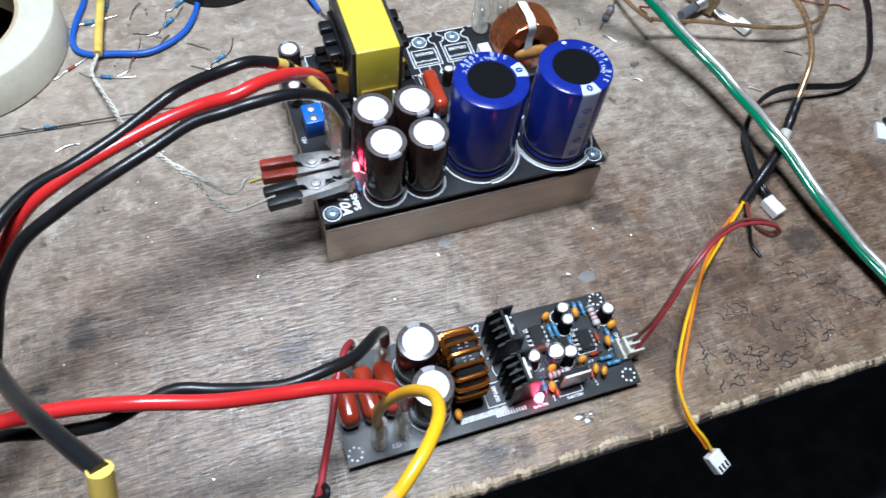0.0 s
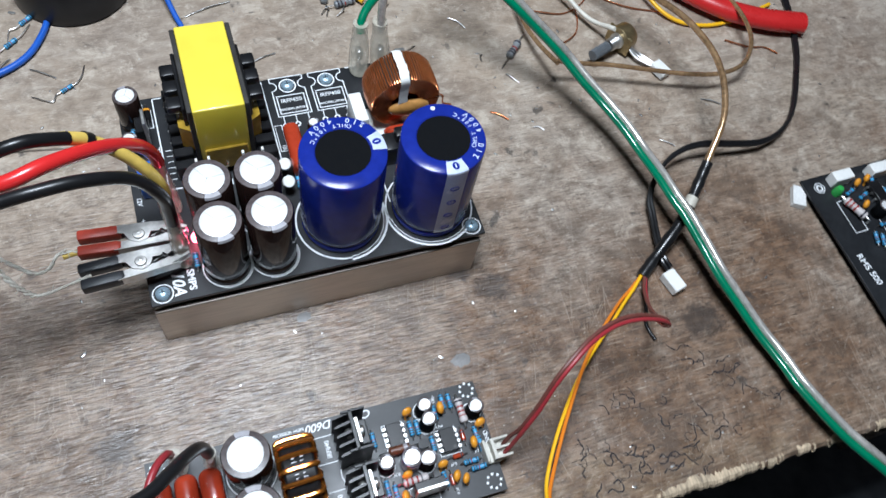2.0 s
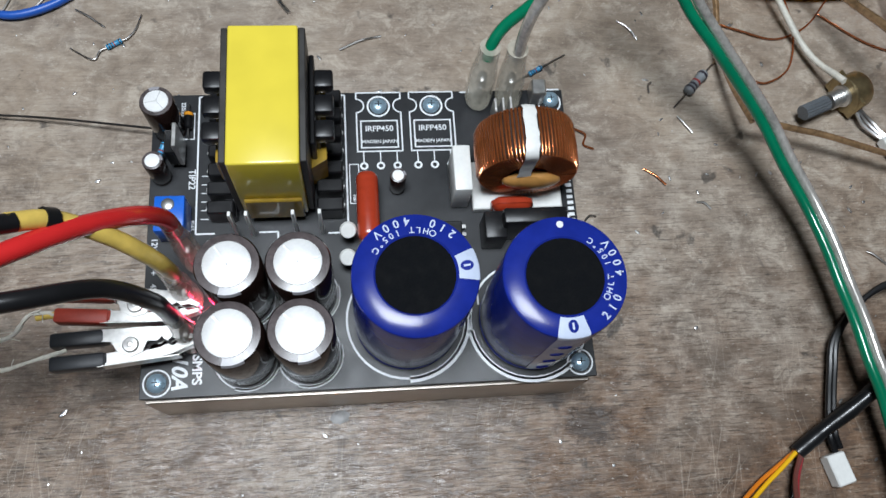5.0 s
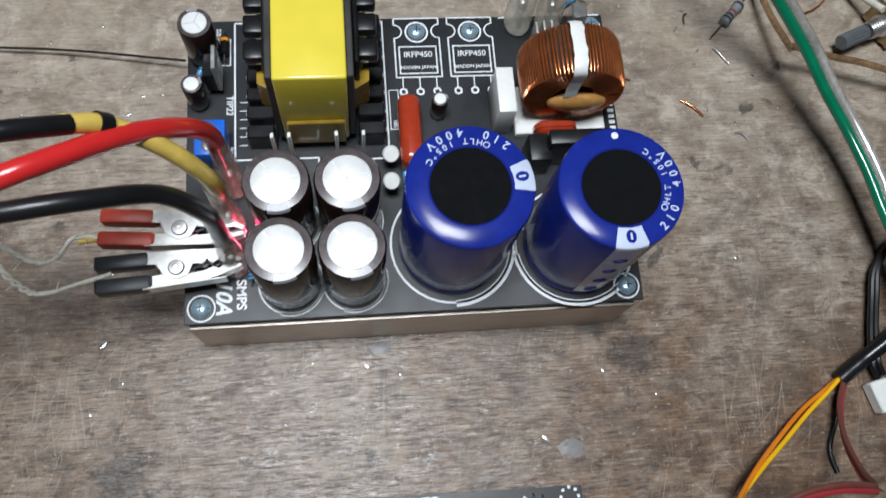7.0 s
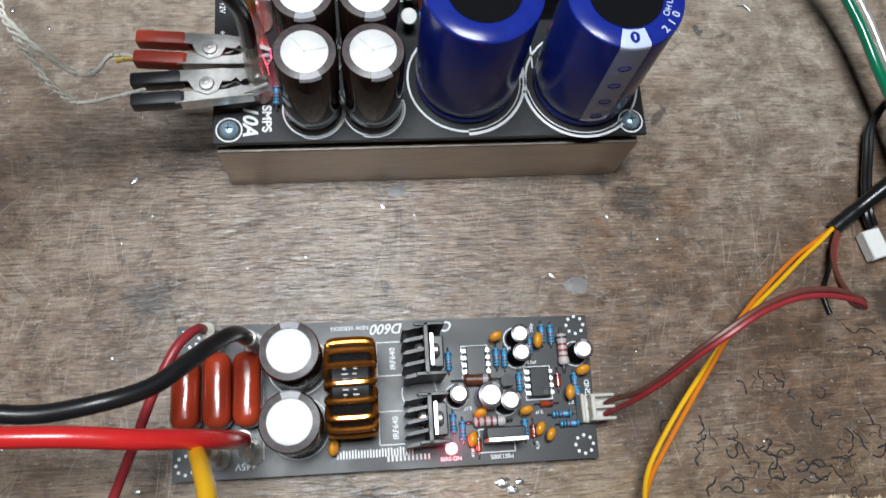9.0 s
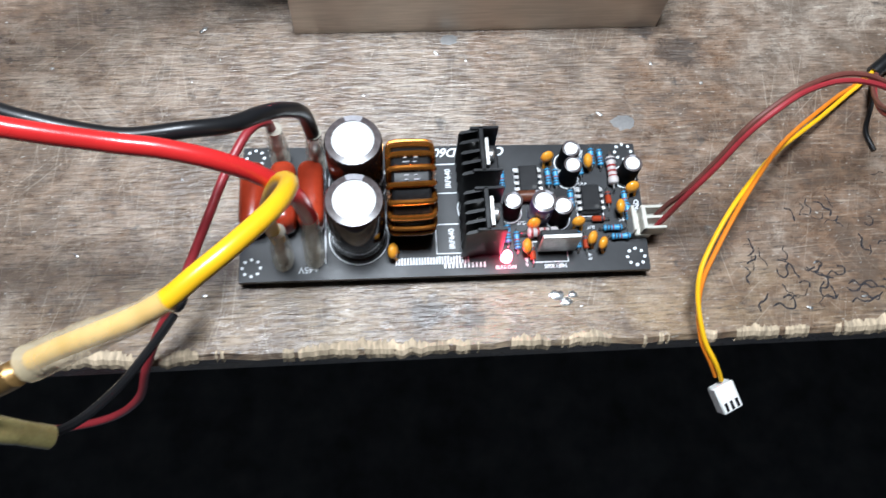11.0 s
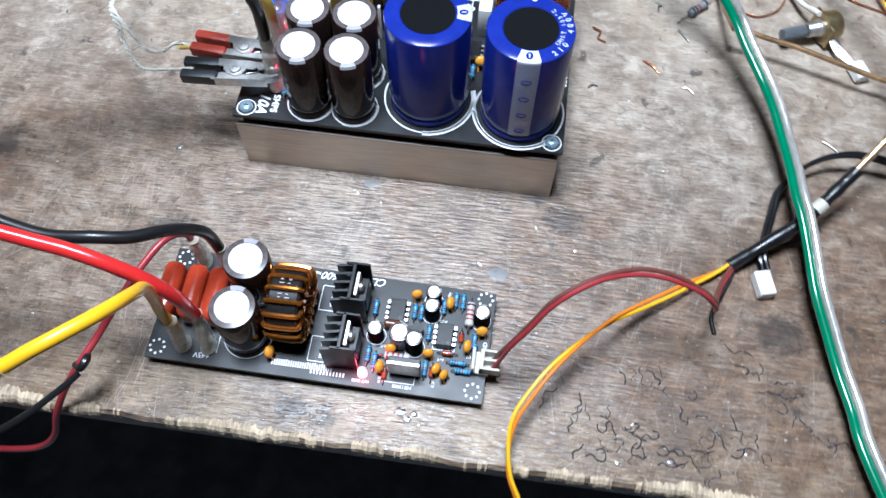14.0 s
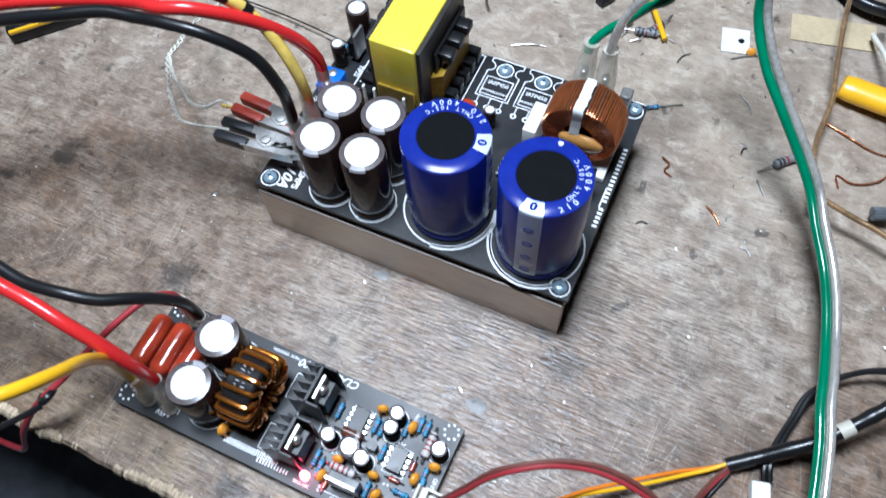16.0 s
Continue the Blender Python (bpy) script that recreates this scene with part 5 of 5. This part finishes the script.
for x, y, a, b, body, k in ((-30, 138, 30, 1, RESB, 1.0), (-53, 172, 40, .4, RESB, 1.15), (-45, 186, 40, -.5, RESB, 1.15), (135, 124, 30, 0, RESB, 1.0), (201, 117, 45, 0, RESD, 2.0), (-122, 111, -10, .2, RESB, 1.0), (-91, 139, -20, .3, RESB, 1.0),
                            (-95, 182, 5, .2, RESB, 1.0), (-85, 192, 70, .6, RESB, 1.0), (0, 205, 10, .2, RESB, 1.1), (107, 176, 95, .3, RESD, 1.9), (118, 168, 10, -.4, RESD, 1.9), (121, 172, 60, .3, RESD, 1.9), (332, 153, 20, .3, RESB, 1.0), (340, 158, 50, .3, RESB, 1.0), (-75, 150, 60, .4, GLASSR, .8), (-108, 150, 30, .4, GLASSR, .8)):
    loose_resistor(x, y, a, body, k, "loose " + ("blue" if body is RESB else "grey" if body is RESD else "red") + " resistor with bent leads on the bench", b)


def potentiometer():
    t = thing("potentiometer", (257, 106, 8), "small potentiometer with grey shaft and brassy can lying on its side", "potentiometer", rz=22)
    lay = Matrix.Rotation(radians(90), 4, "Y")
    bm = BM()
    star = [((2.75 + .35 * (i % 2)) * math.cos(math.pi * i / 18), (2.75 + .35 * (i % 2)) * math.sin(math.pi * i / 18)) for i in range(36)]
    plate(bm, star, -18, -6)
    bmesh.ops.transform(bm, matrix=lay, verts=bm.verts)
    box(bm, (-17.4, 0, 0), (1.6, .8, 6.6))
    part("shaft", bm, GREYP, t, "grey splined shaft")
    bm = BM()
    lathe(bm, [(3.4, -5)] + [(3.4 + .25 * (i % 2), -5 + i * .6) for i in range(1, 11)] + [(4.6, 1.4), (4.6, 2.8)], 24, m=lay)
    part("bushing", bm, STEEL, t, "threaded bushing with nut")
    bm = BM()
    lathe(bm, [(7.6, 2.4), (8.0, 2.8), (8.0, 5.0), (7.5, 5.3), (7.5, 10.2), (6.9, 11.2), (3.2, 11.4), (3.0, 11.9), (0, 12)], 32, m=lay)
    box(bm, (3.6, 0, 0), (1.4, 17, 12), .3, 1)
    part("can", bm, BRASS, t, "brassy tarnished can")
    for i in (-1, 0, 1):
        bm = BM()
        tube(bm, [(6 + i * .6, -6.5 + i * .5, -2), (8 + i * 2, -13, -4), (10 + i * 1.6, -19, -4.5), (11 + i * 1.2, -22, -4.2)], .8, 6, 4)
        part("lug", bm, TIN, t)
    bm = BM()
    box(bm, (12, -27, -4.4), (7, 10, 5), .6, 1)
    part("plug", bm, WHITEP, t, "white nylon plug")


potentiometer()


def pliers():
    t = thing("pliers", (0, 0, 0), "pliers with yellow and red dipped grips and dark jaws", "pliers")
    bm = BM()
    tube(bm, [(214, 166, 7), (218, 165.5, 7), (240, 163, 7.5), (265, 162, 8), (290, 165, 8), (306, 172, 8), (314, 180, 8)], [4.5] + [6.2] * 5 + [6.8] * 25 + [6.0] * 6, 16, 6, .8)
    part("yellow_grip", bm, YELGRIP, t, "yellow dipped grip")
    bm = BM()
    tube(bm, [(300, 158, 8), (310, 146, 8), (322, 130, 8), (338, 115, 8), (358, 104, 8), (380, 98, 7)], [5.0] + [6.6] * 24 + [6.8] * 6, 16, 6, .85)
    part("red_grip", bm, REDGRIP, t, "red dipped grip")
    bm = BM()
    tube(bm, [(233, 172, 13), (255, 173, 13), (275, 173, 12), (290, 171, 11), (298, 164, 9), (302, 156, 8)], [1.0] + [1.6] * 6 + [3.0] * 6 + [5.0] * 6 + [6.5] * 6 + [5.0] * 6, 12, 6, .8)
    part("jaw", bm, TOOL, t, "dark pointed steel jaws")
    bm = BM()
    lathe(bm, [(3.4, 0), (3.4, 1.6), (2.6, 2.2), (0, 2.3)], 20, (291, 168, 15.5))
    part("rivet", bm, STEEL, t)


pliers()
cable("white_cord", [(222, 205, 6), (230, 178, 16), (240, 150, 10), (250, 128, 6), (257, 110, 14)], 1.3, WHTW, "thin white braided cord", "cord", wob=.3, seg=8)
cable("yellow_wire", [(285, 190, 20), (288, 165, 20), (292, 140, 8), (302, 122, 3), (318, 113, 2), (340, 112, 2), (372, 120, 2)], 1.2, YELW, "thin yellow wire across the pliers", "wire", seg=8)
cable("green_wire", [(330, 190, 2), (345, 170, 2), (368, 148, 2), (400, 130, 2)], 1.2, GRNW, "thin green wire on the bench", "wire", seg=8)
cable("blue_wire", [(-92, 226, 3), (-96, 200, 2), (-101, 186, 2), (-105, 172, 2), (-104, 162, 2), (-97, 156.5, 2), (-84, 153.5, 2.4), (-67, 150.5, 2.4), (-50, 158, 2), (-40, 170, 2), (-34, 188, 2), (-36, 215, 3)], 1.7, BLUW, "blue wire loop lying on the bench", "wire", seg=8)
cable("blue_wire", [(20, 205, 16), (24, 190, 10), (28, 172, 5), (32, 160, 2)], 1.5, BLUW, "blue wire with a stripped tinned end", "wire", seg=8)
cable("tinned_end", [(32, 160, 1.6), (34, 156, 1.2), (37, 152, .8)], .9, TIN, "stripped tinned wire end", "wire", seg=6)
cable("steel_rod", [(-160, 112, 2), (-120, 110, 2), (-60, 106, 4), (-12, 99, 6)], .45, TOOL, "thin straight dark steel wire", "wire", seg=6)
for pts, mtl in (([(212, 147, 1), (225, 142, 1.4), (240, 138, 1), (255, 144, 1), (268, 158, 1)], COPPER), ([(248, 160, 1), (249, 142, 1), (243, 124, 1.6), (232, 117, 1.2), (224, 119, .9), (226, 112, .9)], COPPER), ([(262, 150, 1), (280, 136, 1.2), (300, 128, 1)], COPPER),
                 ([(148, 98, 1), (152, 95, 1.6), (151, 91, 1), (155, 89, .8)], COPPER), ([(174, 80, .8), (178, 77, 1.4), (182, 73, .8)], COPPER), ([(330, 100, 1), (342, 92, 1.4), (352, 90, 1), (358, 84, 1)], COPPER)):
    cable("copper_snippet", pts, .42, mtl, "twisted snippet of copper wire", "wire", "wire snippets", seg=6)
for x, y, a, ln in ((65, 138, 20, 18), (176, 143, -50, 12), (194, 99, -55, 9), (45, 178, 15, 26), (-40, 150, -35, 14), (-66, 165, -25, 16), (-58, 158, 50, 12), (150, 60, 20, 5), (196, 64, -30, 6), (168, 172, 30, 14), (300, 60, -30, 12), (262, 40, -40, 9), (-115, 96, 10, 12), (-70, 186, 60, 14), (182, 116, 70, 5), (140, 160, 60, 9)):
    d = Vector((math.cos(radians(a)), math.sin(radians(a)), 0)) * ln / 2
    cable("lead_snippet", [Vector((x, y, .6)) - d, Vector((x + rng.uniform(-1, 1), y + 1, 1.0)), Vector((x, y, .6)) + d], .42, TIN, "cut tinned component lead", "wire snippet", "wire snippets", seg=6)


def flat_scrap(name, x, y, rz, w, h, t_, material, label, category, hole=False):
    t = thing(name, (x, y, 0), label, category, rz=rz)
    bm = BM()
    box(bm, (0, 0, t_ / 2 + .1), (w, h, t_), .2, 1)
    part("sheet", bm, material, t)
    if hole:
        bm = BM()
        ring(bm, w * .2, 0, 0, 1.6, t_ + .1)
        part("hole", bm, BLACKP, t)


flat_scrap("mica_pad", 161, 181, 12, 14, 16, .8, SCRAP, "pale insulating pad with a hole", "pad", True)
flat_scrap("foam_pad", 317, -9, 60, 12, 7, 3.6, SCRAP, "pale foam pad under a circuit board corner", "pad")
flat_scrap("card_scrap", 205, 205, 10, 42, 18, .8, CARD, "torn piece of brown card", "card")
tool = thing("tool_end", (-177, 52, 0), "rounded black tool handle with amber rims on the bench", "tool", rz=47)
bm = BM()
box(bm, (0, 0, 4.8), (40, 7.4, 9.4), 2, 3)
part("body", bm, BLACKP, tool)
for side in (-1, 1):
    bm = BM()
    box(bm, (0, side * 3.4, 8.4), (37, 2.0, 2.4), .7, 2)
    part("rim", bm, YELW, tool, "thin amber rim")
rb = thing("red_box", (352, 176, 0), "dark red painted metal box at the back of the bench", "box", rz=-28)
bm = BM()
box(bm, (60, 50, 22), (120, 100, 44), 2, 2)
part("body", bm, mat("dark_red_paint", (0.14, 0.016, 0.012), 0.35, vary=0.2, scale=60), rb)
bm = BM()
box(bm, (60, 50, 44.6), (112, 92, 1.2), .5, 1)
part("lid", bm, MATS["dark_red_paint"], rb)
dc = thing("loose_capacitor", (170, 175, 0), "loose orange drop capacitor on the bench", "capacitor")
drop_cap(dc, 0, 0, 2.2, 20)
yc = cable("yellow_wire", [(113, 190, 3), (120, 178, 4), (128, 166, 3)], 1.5, YELW, "short yellow wire with a tinned tip", "wire", seg=8)
bt = thing("loose_transistor", (91, 182, 0), "loose black transistor with three legs", "transistor", rz=60)
bm = BM()
box(bm, (0, 0, 2.2), (9, 6, 4.2), .5, 1)
part("body", bm, BLACKP, bt)
for i in (-1, 0, 1):
    bm = BM()
    tube(bm, [(4, i * 2, 2), (8, i * 2.2, 1.6), (14, i * 2.6, .6)], .4, 6)
    part("leg", bm, TIN, bt)
cable("black_lead", [(190, 240, 6), (215, 222, 8), (245, 225, 8), (270, 245, 6)], 3.4, BLKW, "thick black cable at the back of the bench", "cable")

# crumbs of solder and dust, and inked scribbles on the wood
bm = BM()
r = random.Random(11)
for i in range(420):
    x, y = r.uniform(-150, 380), r.uniform(-125, 230)
    if (-10 < x < 140 and -10 < y < 104) or (-24 < x < 118 and -108 < y < -54):
        continue
    if y < 60 and r.random() < .6:
        continue
    s = r.uniform(.25, .9) * (1.4 if r.random() < .1 else 1)
    m = Matrix.Translation((x, y, s * .4)) @ Matrix.Rotation(r.uniform(0, 6), 4, "Z") @ Matrix.Diagonal((s * r.uniform(.6, 2.2), s * .7, s * .5, 1))
    bmesh.ops.create_icosphere(bm, subdivisions=1, radius=1, matrix=m)
tagged(link("solder_crumbs", bm, SOLDER), "scattered solder crumbs and clippings on the bench", "debris", kind="stuff")
for x, y, k in ((83, -112, 1.1), (86, -114.5, .9), (88.5, -112, .7), (115, -47, 1.8), (53, -9.5, 1.4)):
    t = thing("solder_splash", (x, y, 0), "flattened splash of bright solder stuck to the bench", "solder splash", "solder splashes")
    bm = BM()
    bmesh.ops.create_icosphere(bm, subdivisions=3, radius=1)
    for v in bm.verts:
        q = 1 + .5 * noise.noise(v.co * 2.2 + Vector((x, y, 0)))
        v.co = Vector((v.co.x * 2.2 * k * q, v.co.y * 1.6 * k * q, v.co.z * (.25 if k in (1.8, 1.4) else .6)))
    part("splash", bm, SOLDER if k != 1.8 and k != 1.4 else mat("dull_glue_drop", (0.27, 0.265, 0.26), 0.4, alpha=0.7), t)
bm = BM()
for x0, y0, x1, y1, n in ((141, -92, 207, -120, 22), (166, -80, 228, -110, 22), (144, -104, 182, -120, 12), (206, -62, 226, -84, 7), (226, -82, 250, -106, 8)):
    for k in range(n):
        u = (k + r.uniform(.2, .8)) / n
        cx, cy = x0 + (x1 - x0) * u + r.uniform(-2, 2), y0 + (y1 - y0) * u + r.uniform(-4, 4)
        a, size, pts = r.uniform(-.9, .3), r.uniform(2.4, 5.6), []
        for q in range(r.randint(4, 7)):
            a += r.uniform(-1.5, 1.5)
            cx, cy = cx + size * .55 * math.cos(a), cy + size * .5 * math.sin(a)
            pts.append((cx, cy, .03))
        w = r.uniform(.2, .55)
        line = smooth_line(pts, 5)
        sweep(bm, line, [w * (.45 + .75 * abs(noise.noise(p_ * .6))) * (1.5 if r.random() < .12 else 1) for p_ in line], 5, False, .08)
tagged(link("ink_scribbles", bm, INK), "old black ink scribbles on the bench top", "scribble", kind="stuff")


# ---- the third board at the bench's far side ----
TB = thing("preamp_board", (320, -2, 0), "black circuit board with white sockets lying on the bench", "circuit board", rz=1.5)
bm = BM()
box(bm, (42, -50, 5.2), (84, 100, 1.6), .15, 1)
part("board", bm, PCB, TB, "glossy black printed circuit board")
bm = BM()
for x, y in ((4, -4), (80, -4), (4, -96), (80, -96)):
    lathe(bm, [(2.6, 0), (2.6, 4.4)], 12, (x, y, 0))
part("standoffs", bm, STEEL, TB)
bm = BM()
ring(bm, 8, -7, 1.2, 2.0, 6)
ring(bm, 8, -7, 2.7, 3.1, 6)
frame_line(bm, 12.5, -36, 20, -17, .4, 6)
frame_line(bm, 30, -48, 60, -30, .4, 6)
part("printed_outline", bm, SILK, TB)
lettering("RMS 500", 5.0, 7, -56, 6.08, -84, TB)
for x, y, rz in ((20, -5.5, 0), (44, -6.5, 0)):
    bm = BM()
    box(bm, (x, y, 9.5), (12, 6, 7), .4, 1)
    part("socket", bm, WHITEP, TB, "white nylon socket")
bm = BM()
lathe(bm, [(2.4, 6), (2.4, 10), (1.6, 11.5), (0, 12)], 16, (15, -12, 0))
part("green_led", bm, GRNLED, TB, "unlit green LED")
resistor(TB, 18, -24, 9, -68, RESG, 2.1, (BANDR, BANDR, BANDR, BAND))
for x, y in ((27, -11), (34, -10), (48, -13), (24, -24), (38, -26), (54, -22)):
    drop_cap(TB, x, y, 10.4, 30)
for x, y, a in ((22, -14, 20), (28, -18, 20), (38, -12, 60), (42, -20, 90), (20, -42, 70), (23, -44, 70), (30, -36, 0), (48, -28, 0), (56, -14, 90), (60, -34, 90), (28, -58, 90), (40, -62, 0)):
    resistor(TB, x, y, 8, a)
chip(TB, 37, -20, 6, 9, 16)
elco(TB, 30, -29, 6, 3.4, 9, DISC, 20, vent=False)
elco(TB, 50, -38, 6, 4.2, 11, DISC, 20, vent=False)
elco(TB, 36, -48, 6, 4.2, 11, DISC, 20, vent=False)
